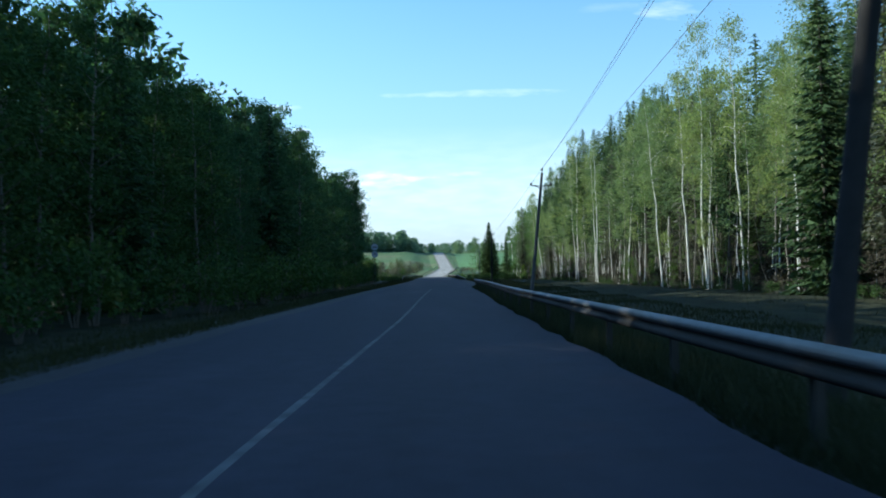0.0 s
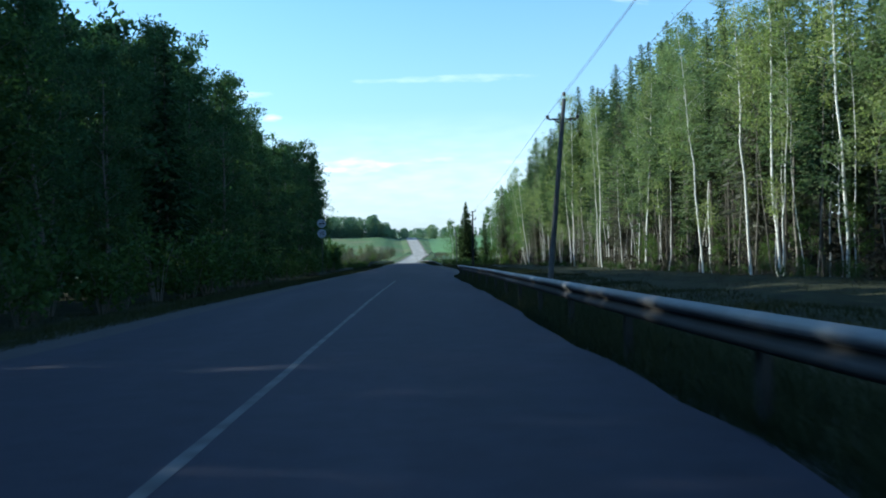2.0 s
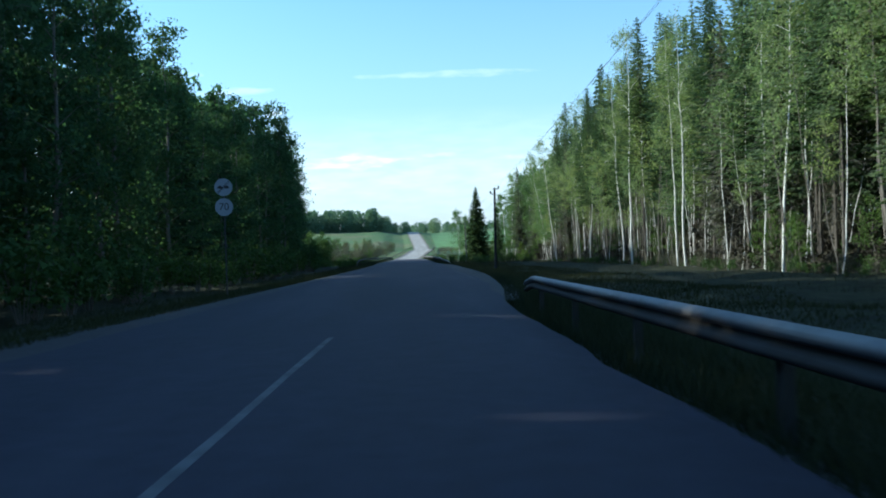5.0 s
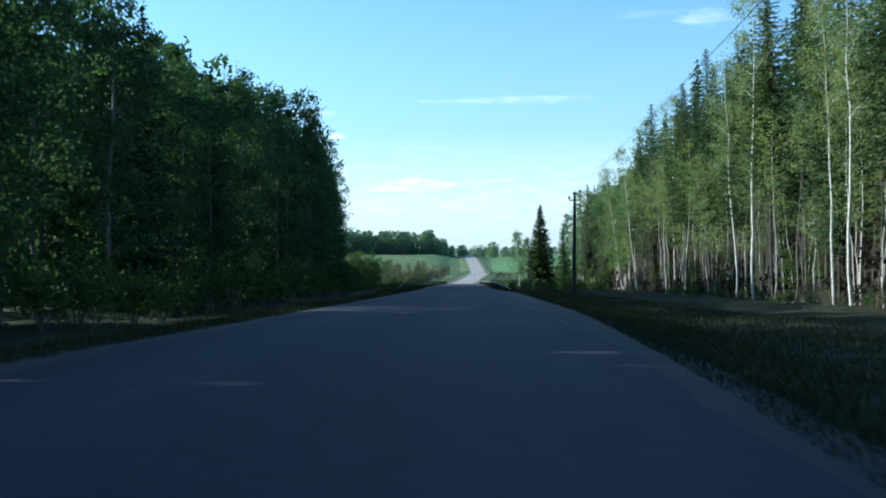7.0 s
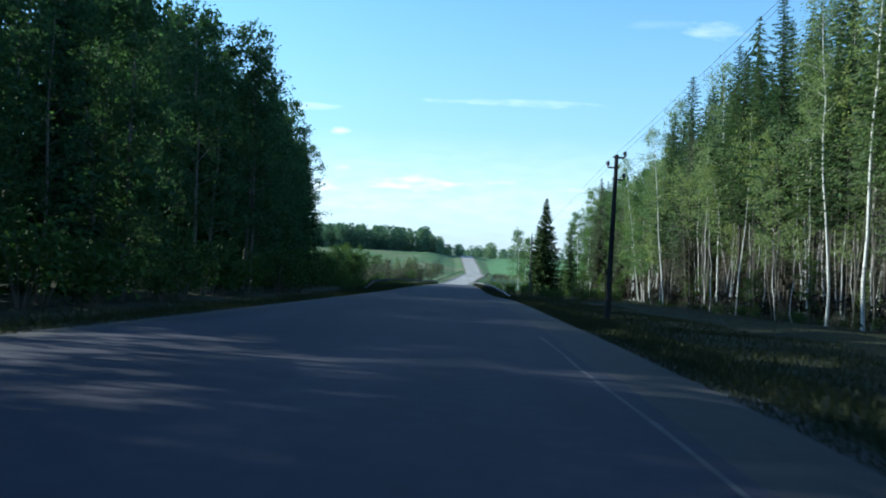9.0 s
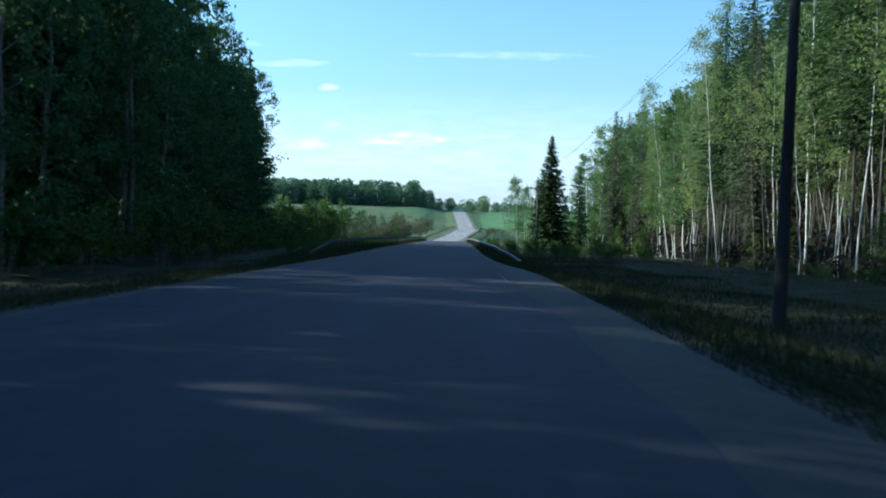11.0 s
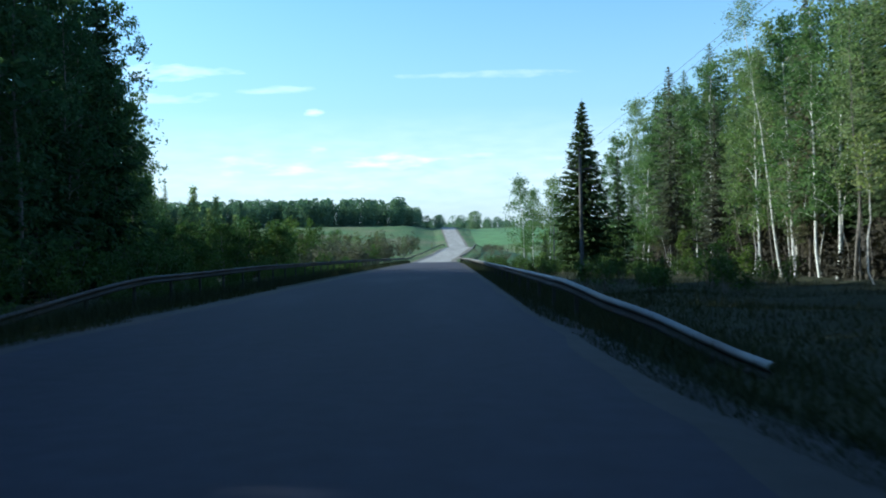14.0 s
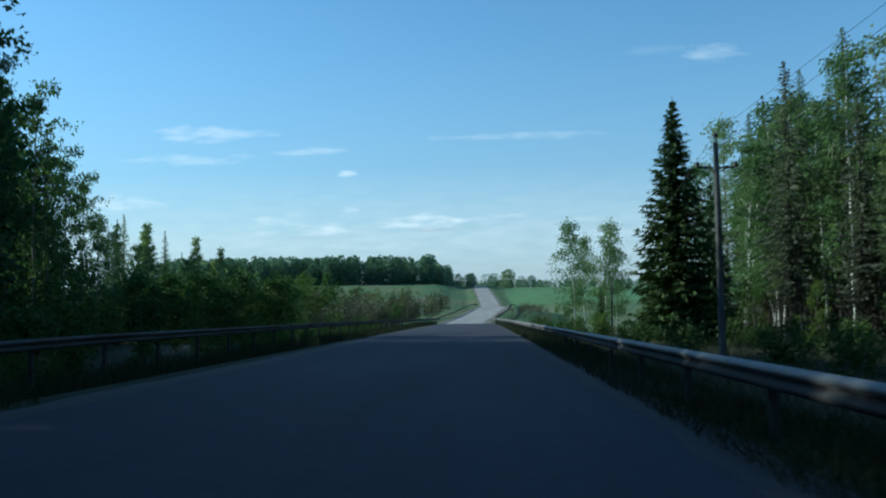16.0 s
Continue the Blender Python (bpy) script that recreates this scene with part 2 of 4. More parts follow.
def rail_material(name, light, grime, low, high, rough=0.6, metal=0.2):
    m, nt, b = material(name, rough, 0.3 if metal else 0.12)
    b.inputs["Metallic"].default_value = metal
    n1, n2, n3 = noise_at(nt, 1.6, 5, (1, 0.25, 1)), noise_at(nt, 14.0, 5), noise_at(nt, 45.0, 3)
    grey = ramp(nt, n2.outputs[0], ((0.3, (light * 0.75, light * 0.76, light * 0.78)), (0.7, (light * 1.1, light * 1.1, light * 1.12)))).outputs[0]
    dirt = ramp(nt, n1.outputs[0], ((low, (0, 0, 0)), (high, (0.85, 0.85, 0.85)))).outputs[0]
    speck = ramp(nt, n3.outputs[0], ((0.62, (0, 0, 0)), (0.7, (0.6, 0.6, 0.6)))).outputs[0]
    c = mix(nt, mix(nt, grey, grime, dirt), (0.075, 0.05, 0.038), speck)
    nt.links.new(c, b.inputs["Base Color"])
    bump(nt, b, n2.outputs[0], 0.15, 0.004)
    return m


ZINC = rail_material("galvanised_steel", 0.2, (0.12, 0.095, 0.08), 0.46, 0.72)
ZINC_BROWN = rail_material("brown_stained_steel", 0.11, (0.085, 0.058, 0.046), 0.32, 0.58, 0.9, 0.0)
ZINC_SHADED = rail_material("grimy_shaded_steel", 0.085, (0.06, 0.052, 0.045), 0.3, 0.55, 0.85, 0.0)
PAINT_FADED = plain("faded_road_paint", (0.075, 0.073, 0.078), 0.85, 0, 0.4, 3)
PAINT = plain("road_paint", (0.105, 0.106, 0.112), 0.85, 0, 0.6, 2.2)
WOOD = plain("weathered_wood", (0.02, 0.018, 0.017), 0.9, 0, 0.3, 4)


# ---- terrain ----
def curve(points):
    """Smooth monotone interpolation through (y, value) pairs."""
    p = np.array(points, float)
    xs, ys = p[:, 0], p[:, 1]
    h = np.diff(xs)
    d = np.diff(ys) / h
    m = np.zeros(len(xs))
    m[0], m[-1] = d[0], d[-1]
    for i in range(1, len(xs) - 1):
        if d[i - 1] * d[i] > 0:
            w1, w2 = 2 * h[i] + h[i - 1], h[i] + 2 * h[i - 1]
            m[i] = (w1 + w2) / (w1 / d[i - 1] + w2 / d[i])

    def at(v):
        v = np.clip(np.asarray(v, float), xs[0], xs[-1])
        i = np.clip(np.searchsorted(xs, v) - 1, 0, len(h) - 1)
        s = (v - xs[i]) / h[i]
        return ((1 + 2 * s) * (1 - s) ** 2 * ys[i] + s * (1 - s) ** 2 * h[i] * m[i] + s * s * (3 - 2 * s) * ys[i + 1] + s * s * (s - 1) * h[i] * m[i + 1])
    return at


road_z = curve([(-120, 1.74), (0, 0), (200, -2.9), (300, -4.35), (345, -5.05), (368, -5.35), (390, -4.85), (415, -3.75), (434, -3.05), (441, -2.93), (456, -3.7), (482, -5.5), (510, -5.0), (556, -1.7), (620, 2.4), (690, 6.4), (730, 7.2), (800, 7.0), (1000, 8.0), (4000, 20)])
road_x = curve([(-120, -1.6), (0, -1.5), (60, -1.0), (150, 0.0), (200, -0.1), (300, -0.2), (345, -0.6), (368, -0.9), (390, 0.7), (415, 3.0), (440, 4.9), (470, 5.8), (515, 5.7), (560, 4.6), (620, 3.0), (690, 1.2), (810, -2.0), (1000, -6.0), (4000, -60)])
land_z = curve([(-120, 1.2), (0, -0.6), (100, -2.1), (200, -3.6), (260, -4.8), (330, -6.8), (400, -7.6), (450, -6.2), (520, -3.2), (600, 2.8), (650, 6.4), (690, 8.3), (740, 9.3), (810, 9.6), (1000, 11), (4000, 22)])


def smooth(a, b, v):
    s = np.clip((v - a) / (b - a), 0, 1)
    return s * s * (3 - 2 * s)


asphalt_left = curve([(-120, -4.8), (0, -4.9), (110, -4.4), (170, -4.1), (300, -4.1), (345, -4.5), (372, -4.8), (400, -2.9)])
asphalt_right = curve([(-120, 2.36), (0, 2.38), (30, 2.42), (45, 2.62), (58, 2.85), (76, 2.95), (88, 3.3), (104, 4.0), (165, 4.08), (187, 4.0), (216, 3.85), (300, 3.6), (345, 3.2), (372, 2.9), (400, 5.2)])
verge_left = curve([(-120, -5.9), (0, -6.0), (60, -6.2), (110, -5.7), (170, -5.2), (300, -5.4), (345, -5.9), (372, -6.0), (390, -4.4), (415, -2.0), (440, 0.2), (470, 1.1), (515, 1.0), (560, 0.0), (620, -1.7), (690, -3.6), (810, -6.8), (1000, -10.9)])
verge_right = curve([(-120, 2.5), (0, 2.52), (30, 2.58), (45, 2.82), (58, 3.05), (78, 3.15), (85, 3.7), (92, 4.35), (106, 5.2), (120, 5.7), (165, 5.9), (186, 4.8), (216, 4.6), (300, 4.7), (345, 4.3), (372, 4.1), (390, 5.6), (415, 8.0), (440, 9.8), (470, 10.6), (515, 10.4), (560, 9.3), (620, 7.7), (690, 6.0), (810, 2.8), (1000, -1.1)])


def land(x, y):
    """Height of the ground sheet."""
    x, y = np.asarray(x, float), np.asarray(y, float)
    d = np.maximum(verge_left(y) - x, x - verge_right(y))
    bank = road_z(y) - 0.09 - 0.45 * smooth(0.2, 3.6, d)
    g = bank + (land_z(y) - bank) * smooth(2.0, 20.0, d)
    w = smooth(1.0, 9.0, d)
    g = g - 3.0 * smooth(6.0, 22.0, x - road_x(y)) * smooth(540, 660, y) * (1 - smooth(760, 1100, y))
    return g + w * (0.12 * np.sin(x * 0.7 + 1.3 * np.sin(y * 0.31)) + 0.10 * np.sin(y * 0.53 + x * 0.2)) + smooth(40, 300, d) * (1.2 * np.sin(x * 0.011 + 1) + 0.8 * np.sin(y * 0.013 + x * 0.006))


def mesh_object(name, verts, faces, mat, parent=None, flat=False):
    me = bpy.data.meshes.new(name)
    me.from_pydata(verts, [], faces)
    if not flat:
        me.polygons.foreach_set("use_smooth", [True] * len(me.polygons))
    me.materials.append(mat)
    me.update()
    ob = new(name, me)
    ob.parent = parent
    return ob


def sheet(name, xs, ys, height, mat):
    gx, gy = np.meshgrid(xs, ys)
    v = np.stack([gx, gy, height(gx, gy)], -1).reshape(-1, 3)
    n = len(xs)
    f = [(j * n + i, j * n + i + 1, (j + 1) * n + i + 1, (j + 1) * n + i) for j in range(len(ys) - 1) for i in range(n - 1)]
    return mesh_object(name, v.tolist(), f, mat)


near_x = np.concatenate([-np.geomspace(30, 3000, 26)[::-1], np.arange(-29, 29.1, 1.0), np.geomspace(30, 3000, 26)])
near_y = np.concatenate([np.array([-400, -250, -180, -140]), np.arange(-120, 760, 4.0), np.geomspace(760, 4000, 36)])
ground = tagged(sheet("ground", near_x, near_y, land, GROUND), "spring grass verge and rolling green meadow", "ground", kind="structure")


def ribbon(name, y0, y1, left, right, lift, mat, step=1.5, cols=6, rough=0.0, sink=0):
    """A strip of road between two curves of x against y."""
    ys = np.arange(y0, y1 + 0.01, step)
    verts, faces = [], []
    for y in ys:
        a, b = float(left(y)), float(right(y))
        if rough:
            wave = 0.5 * math.sin(y * 0.9) + 0.35 * math.sin(y * 2.3 + 1) + 0.3 * math.sin(y * 0.27)
            a, b = a - rough * wave, b + rough * 0.8 * math.sin(wave * 2 + y * 0.6)
        for o in np.linspace(0, 1, cols):
            u = a + (b - a) * o
            outer = (o == 0 and sink < 0) or (o == 1 and sink > 0)
            verts.append((u + 0.55 * sink * outer, float(y), float(road_z(y)) + lift - 0.13 * outer))
    for j in range(len(ys) - 1):
        for i in range(cols - 1):
            k = j * cols + i
            faces.append((k, k + 1, k + cols + 1, k + cols))
    return mesh_object(name, verts, faces, mat)


# road colour changes at y 346, where the forest's shade should end
tagged(ribbon("road", -120, 346.5, asphalt_left, asphalt_right, 0.0, ASPHALT_SHADED, rough=0.10), "dark worn asphalt road in forest shade", "road", kind="structure")
tagged(ribbon("road", 346, 1000, lambda y: road_x(y) - 3.4, lambda y: road_x(y) + 3.2, 0.004, ASPHALT_SUNLIT, 3.0), "pale sunlit asphalt road climbing the far hill", "road", kind="structure")
tagged(ribbon("road_shoulder", -120, 346, verge_left, lambda y: road_x(y) - 2.5, -0.012, GRAVEL_SHADED, 1.5, 4, 0.10, -1), "grey gravel shoulder beside the asphalt", "shoulder", kind="structure")
tagged(ribbon("road_shoulder", 346, 1000, lambda y: verge_left(y) + 0.5, lambda y: road_x(y) - 2.5, -0.03, GRAVEL_SUNLIT, 3.0, 4, 0.2), "pale gravel shoulder coloured as sunlit", "shoulder", kind="structure")
tagged(ribbon("road_shoulder", 346, 1000, lambda y: road_x(y) + 2.0, lambda y: verge_right(y) - 0.5, -0.03, GRAVEL_SUNLIT, 3.0, 4, 0.2), "pale gravel shoulder coloured as sunlit", "shoulder", kind="structure")
tagged(ribbon("road_shoulder", -120, 346, lambda y: road_x(y) + 2.0, verge_right, -0.012, GRAVEL_SHADED, 1.5, 5, 0.10, 1), "grey gravel shoulder beside the asphalt", "shoulder", kind="structure")
mid_line = curve([(-120, -2.0), (0, -1.54), (12, -1.33), (27, -1.02), (50, -0.82), (76, -0.45)])
tagged(ribbon("centre_line", -30, 75, lambda y: mid_line(y) - 0.045, lambda y: mid_line(y) + 0.045, 0.004, PAINT, 1.5, 2, 0.01), "worn white painted centre line on asphalt", "road marking", kind="structure")
tagged(ribbon("edge_line", 103, 127, lambda y: 3.655 + 0.1 * smooth(103, 110, y) - 0.02 * np.sin(y * 0.7), lambda y: 3.715 + 0.1 * smooth(103, 110, y) - 0.02 * np.sin(y * 0.7), 0.004, PAINT_FADED, 1.0, 2, 0.015), "almost worn away painted edge line", "road marking", kind="structure")
tagged(ribbon("edge_line", 161, 166, lambda y: 3.80 + 0 * y, lambda y: 3.87 + 0 * y, 0.004, PAINT, 1.0, 2, 0.01), "worn white painted edge line on asphalt", "road marking", kind="structure")


# ---- trees ----
class Build:
    """Collects tubes and small leaf faces for one mesh."""
    def __init__(self):
        self.v, self.f, self.n = [], [], 0

    def tube(self, pts, radii, sides=6):
        pts = [Vector(p) for p in pts]
        rings = []
        for i, p in enumerate(pts):
            d = (pts[min(i + 1, len(pts) - 1)] - pts[max(i - 1, 0)]).normalized()
            a = d.orthogonal().normalized() if abs(d.z) < 0.95 else Vector((1, 0, 0))
            a = (a - d * a.dot(d)).normalized()
            b = d.cross(a)
            rings.append([p + (a * math.cos(k * math.tau / sides) + b * math.sin(k * math.tau / sides)) * radii[i] for k in range(sides)])
        for r in rings:
            self.v.extend([tuple(q) for q in r])
        for i in range(len(rings) - 1):
            for k in range(sides):
                a, b = self.n + i * sides + k, self.n + i * sides + (k + 1) % sides
                self.f.append((a, b, b + sides, a + sides))
        self.n += sides * len(rings)

    def leaves(self, centre, along, normal, length, width):
        """Small pointed leaf faces; all arguments are arrays (n, 3) or (n,)."""
        along = along / (np.linalg.norm(along, axis=1, keepdims=True) + 1e-9)
        side = np.cross(along, normal)
        side /= np.linalg.norm(side, axis=1, keepdims=True) + 1e-9
        n = len(centre)
        length, width = np.broadcast_to(length, n)[:, None], np.broadcast_to(width, n)[:, None]
        low = centre - along * length / 2
        q = np.stack([low - side * width / 2, low + side * width / 2, centre + along * length / 2], 1).reshape(-1, 3)
        self.v.extend(map(tuple, q.tolist()))
        self.f.extend((self.n + 3 * i, self.n + 3 * i + 1, self.n + 3 * i + 2) for i in range(n))
        self.n += 3 * n

    def done(self, name, mat, parent=None, flat=False):
        return mesh_object(name, self.v, self.f, mat, parent, flat)


def scatter_leaves(b, rng, centres, radius, count, size, droop=0.3):
    """Leaves in loose clumps round the given centres."""
    k = rng.integers(0, len(centres), count)
    c = centres[k] + rng.normal(0, 1, (count, 3)) * radius * np.array([0.55, 0.55, 0.45])
    along = rng.normal(0, 1, (count, 3))
    along[:, 2] -= droop
    s = size * rng.uniform(0.6, 1.35, count)
    b.leaves(c, along, rng.normal(0, 1, (count, 3)), s * 1.15, s * 0.8)


def bent(rng, base, top, n, wander):
    pts = []
    off = np.zeros(3)
    for i in range(n + 1):
        s = i / n
        pts.append(Vector(base).lerp(Vector(top), s) + Vector(off))
        off = off + rng.normal(0, wander, 3) * np.array([1, 1, 0])
    return pts


def broadleaf(name, seed, height, spread, crown_from, leaf_count, leaf_size, leaf_mat, bark, limb_count=16, radius=0.16, lean=0.4, narrow=1.0, droop=0.3, clump=0.7, twigs=True, wander=0.10, pointed=0.0):
    """A leafy tree: tapered trunk, limbs, and a crown of small leaves in clumps along the limbs."""
    rng = np.random.default_rng(seed)
    tree = new(name)
    t, c = Build(), Build()
    pts = bent(rng, (0, 0, -0.3), (rng.normal(0, lean), rng.normal(0, lean), height * 0.96), 9, wander)
    t.tube(pts, [radius * (1 - 0.9 * i / 9) for i in range(10)], 7)
    centres = []
    for i in range(limb_count):
        s = crown_from + (0.97 - crown_from) * (i + rng.uniform(0, 1)) / limb_count
        k = min(int(s * 9), 8)
        p = pts[k].lerp(pts[k + 1], s * 9 - k)
        rel = (s - crown_from) / (1 - crown_from)
        reach = spread * (0.45 + 0.9 * math.sin(math.pi * min(1, 0.18 + rel * 0.85))) * rng.uniform(0.6, 1.1) * narrow * (1 - pointed * rel)
        ang = i * 2.4 + rng.uniform(-0.5, 0.5)
        up = rng.uniform(0.25, 0.8)
        end = p + Vector((math.cos(ang) * reach, math.sin(ang) * reach, reach * up))
        midp = p.lerp(end, 0.5) + Vector((0, 0, 0.12 * reach))
        r0 = max(0.012, radius * 0.38 * (1 - s * 0.75))
        t.tube([p, midp, end], [r0, r0 * 0.6, 0.006], 4 if twigs else 3)
        for q in (0.35, 0.55, 0.72, 0.86, 1.0):
            m = p.lerp(midp, q * 2) if q < 0.5 else midp.lerp(end, q * 2 - 1)
            centres.append(m)
            tw = m + Vector(rng.normal(0, 0.45, 3) * reach * 0.45) - Vector((0, 0, droop * reach * 0.3))
            centres.append(tw)
            if twigs and q > 0.5:
                t.tube([m, tw], [0.010, 0.004], 3)
    centres.append(pts[-1])
    centres = np.array([tuple(p) for p in centres])
    scatter_leaves(c, rng, centres, clump, leaf_count, leaf_size, droop)
    t.done("trunk", bark, tree)
    c.done("crown", leaf_mat, tree, True)
    return tree


def conifer(name, seed, height, spread, crown_from, boughs, sprigs, needle, bark, radius=0.15, dead=0, taper=0.9, ragged=0.2, size=1.0, layer=0, fuzz=0):
    """A spruce: straight trunk, drooping boughs made of needle sprigs, dead twigs below."""
    rng = np.random.default_rng(seed)
    tree = new(name)
    t, c = Build(), Build()
    pts = bent(rng, (0, 0, -0.3), (rng.normal(0, 0.15), rng.normal(0, 0.15), height), 8, 0.03)
    t.tube(pts, [radius * (1 - 0.93 * i / 8) for i in range(9)], 7)
    cs, al, ln = [], [], []
    for w in range(boughs):
        rel = ((w + rng.uniform(0, 1)) / boughs) ** 1.15
        if layer:
            rel = ((w // layer + rng.uniform(0, 0.95)) / (boughs // layer + 1)) ** 1.1
        z = height * (crown_from + (1.0 - crown_from) * rel)
        k = min(int(z / height * 8), 7)
        stem = pts[k].lerp(pts[k + 1], min(1, max(0, z / height * 8 - k)))
        base = np.array([stem.x, stem.y, 0])
        a = w * 2.399 + rng.uniform(-0.4, 0.4)
        reach = (spread * (1 - rel) ** taper + 0.10) * rng.uniform(1 - 2 * ragged, 1 + ragged)
        if crown_from > 0.1 and rel < 0.25:
            reach *= 0.55 + 1.8 * rel
        tip_up = 0.35 * (rel - 0.45)
        steps = max(3, int(round(sprigs * (0.3 + 0.7 * (1 - rel)))))
        out = np.array([math.cos(a), math.sin(a), 0])
        for q in range(steps):
            u = (q + rng.uniform(0.1, 1)) / steps
            sag = -0.55 * reach * u * (1.2 - u) + tip_up * reach * u
            side = np.array([-out[1], out[0], 0]) * rng.normal(0, 0.8)
            cs.append(base + out * reach * u + np.array([0, 0, z + sag]) + side * 0.16 * reach * (1 - 0.5 * u))
            al.append(out + side + np.array([0, 0, rng.normal(-0.45, 0.3)]))
            ln.append(size * (0.24 + 0.16 * min(reach, 2.5) * rng.uniform(0.6, 1.3)))
        if rel < 0.85 and w % 4 == 0:
            t.tube([(stem.x, stem.y, z), tuple(base + out * reach * 0.6 + np.array([0, 0, z - 0.26 * reach]))], [0.022, 0.006], 3)
    nrm = rng.normal(0, 0.7, (len(cs), 3)) + np.array([0, 0, 0.8])
    ln = np.array(ln)
    c.leaves(np.array(cs), np.array(al), nrm, ln * 1.15, ln * 0.42)
    for k in range(dead):
        z = height * crown_from * (0.2 + 0.9 * k / dead)
        a = rng.uniform(0, math.tau)
        e = spread * rng.uniform(0.3, 0.75)
        o = Vector((math.cos(a) * e, math.sin(a) * e, z - 0.2 * e))
        t.tube([(0, 0, z), tuple(o)], [0.016, 0.004], 3)
        for m in range(1):
            t.tube([tuple(Vector((0, 0, z)).lerp(o, rng.uniform(0.3, 0.7))), tuple(o + Vector(rng.normal(0, 0.35, 3)))], [0.008, 0.003], 3)
    t.done("trunk", bark, tree)
    c.done("crown", needle, tree, True)
    if fuzz:
        d = Build()
        u = rng.uniform(0.12, 1.0, fuzz) ** 0.8
        a, r = rng.uniform(0, math.tau, fuzz), np.abs(rng.normal(0, 0.42, fuzz)) * spread * 0.8
        out = np.stack([np.cos(a), np.sin(a), rng.normal(-0.35, 0.5, fuzz)], 1) + rng.normal(0, 0.45, (fuzz, 3))
        at = np.stack([r * np.cos(a), r * np.sin(a), u * height * (crown_from + 0.22)], 1)
        d.leaves(at, out, rng.normal(0, 1, (fuzz, 3)), rng.uniform(0.3, 0.85, fuzz), 0.035)
        d.done("dead_foliage", TWIG_DRY, tree, True)
    return tree


def shrub(seed, height, spread, count, size, mat):
    rng = np.random.default_rng(seed)
    bush = new("bush")
    t, c = Build(), Build()
    centres = []
    for k in range(11):
        a = rng.uniform(0, math.tau)
        e = Vector((math.cos(a) * spread * rng.uniform(0.2, 1), math.sin(a) * spread * rng.uniform(0.2, 1), height * rng.uniform(0.5, 1)))
        m = e * 0.5 + Vector((0, 0, 0.1 * height))
        t.tube([(e.x * 0.1, e.y * 0.1, -0.15), tuple(m), tuple(e)], [0.022, 0.015, 0.004], 4)
        centres += [tuple(m), tuple(m.lerp(e, 0.5)), tuple(e), (e.x * 0.9, e.y * 0.9, e.z * 0.4)]
    scatter_leaves(c, rng, np.array(centres), 0.32 * spread, count, size, 0.1)
    t.done("stem", BARK_GREY, bush)
    c.done("leaves", mat, bush, True)
    return bush


def plant(proto, x, y, turn=0.0, scale=1.0, label="", group="", tilt=0.0, category="tree", sway=0.0):
    m = pose(x, y, float(land(x, y)), tilt, sway, 0) @ pose(0, 0, 0, 0, 0, turn) @ Matrix.Scale(scale, 4)
    return tagged(copy_thing(proto, m), label, category, group)


def mass(name, spots, label, category):
    """Many distant or hidden trees joined into one object: spots are (proto, x, y, turn, scale)."""
    verts, faces, mats, index, n = [], [], [], [], 0
    cache = {}
    for proto, x, y, turn, scale in spots:
        m = np.array(pose(x, y, float(land(x, y)), 0, 0, turn) @ Matrix.Scale(scale, 4))
        for ch in proto.children:
            if ch not in cache:
                me = ch.data
                co = np.empty(len(me.vertices) * 3, np.float32)
                me.vertices.foreach_get("co", co)
                cache[ch] = (co.reshape(-1, 3), [tuple(p.vertices) for p in me.polygons])
                if me.materials[0] not in mats:
                    mats.append(me.materials[0])
            co, fs = cache[ch]
            verts.append(co @ m[:3, :3].T + m[:3, 3])
            faces.extend(tuple(i + n for i in f) for f in fs)
            index.append(np.full(len(fs), mats.index(ch.data.materials[0])))
            n += len(co)
    me = bpy.data.meshes.new(name)
    me.from_pydata(np.concatenate(verts).tolist(), [], faces)
    for k in mats:
        me.materials.append(k)
    me.polygons.foreach_set("material_index", np.concatenate(index).astype(np.int32))
    me.update()
    return tagged(new(name, me), label, category, kind="stuff")


rnd = random.Random(7)
LEFT = [broadleaf("leafy_tree", 100 + i, 19.0, 2.5, 0.06, 6000, 0.205, LEAF_DARK, BARK_GREY, 28, 0.17, 0.5, 1.0, 0.4, 0.75, False) for i in range(4)]
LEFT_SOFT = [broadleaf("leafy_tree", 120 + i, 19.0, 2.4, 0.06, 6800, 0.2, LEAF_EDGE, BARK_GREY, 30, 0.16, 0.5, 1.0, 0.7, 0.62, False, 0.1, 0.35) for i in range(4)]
LEFT_BIRCH = [broadleaf("birch_tree", 130 + i, 21.0, 2.1, 0.22, 4300, 0.225, LEAF_EDGE, BARK_GREY, 28, 0.14, 0.6, 1.0, 0.9, 0.5) for i in range(2)]
BACK = [broadleaf("leafy_tree", 160 + i, 19.0, 2.7, 0.05, 1150, 0.46, LEAF_EDGE, BARK_GREY, 9, 0.16, 0.4, 1.0, 0.3, 0.8, False) for i in range(2)]
THICKET = broadleaf("leafy_tree", 165, 19.0, 2.8, 0.03, 300, 1.0, LEAF_DARK, BARK_GREY, 6, 0.16, 0.4, 1.0, 0.3, 0.8, False)
BIRCH = [broadleaf("birch_tree", 200 + i, 23.5 + 1.0 * i, 1.7, 0.52, 4400, 0.125, LEAF_BIRCH, BARK_BIRCH, 18, 0.12, 0.6, 1.0, 0.5, 0.6, True, 0.11) for i in range(4)]
ASPEN = [broadleaf("aspen_tree", 240 + i, 20.0 + 1.5 * i, 1.7, 0.42, 6600, 0.135, LEAF_BIRCH, BARK_GREY, 20, 0.11, 0.5, 1.0, 0.3, 0.6, True, 0.11) for i in range(3)]
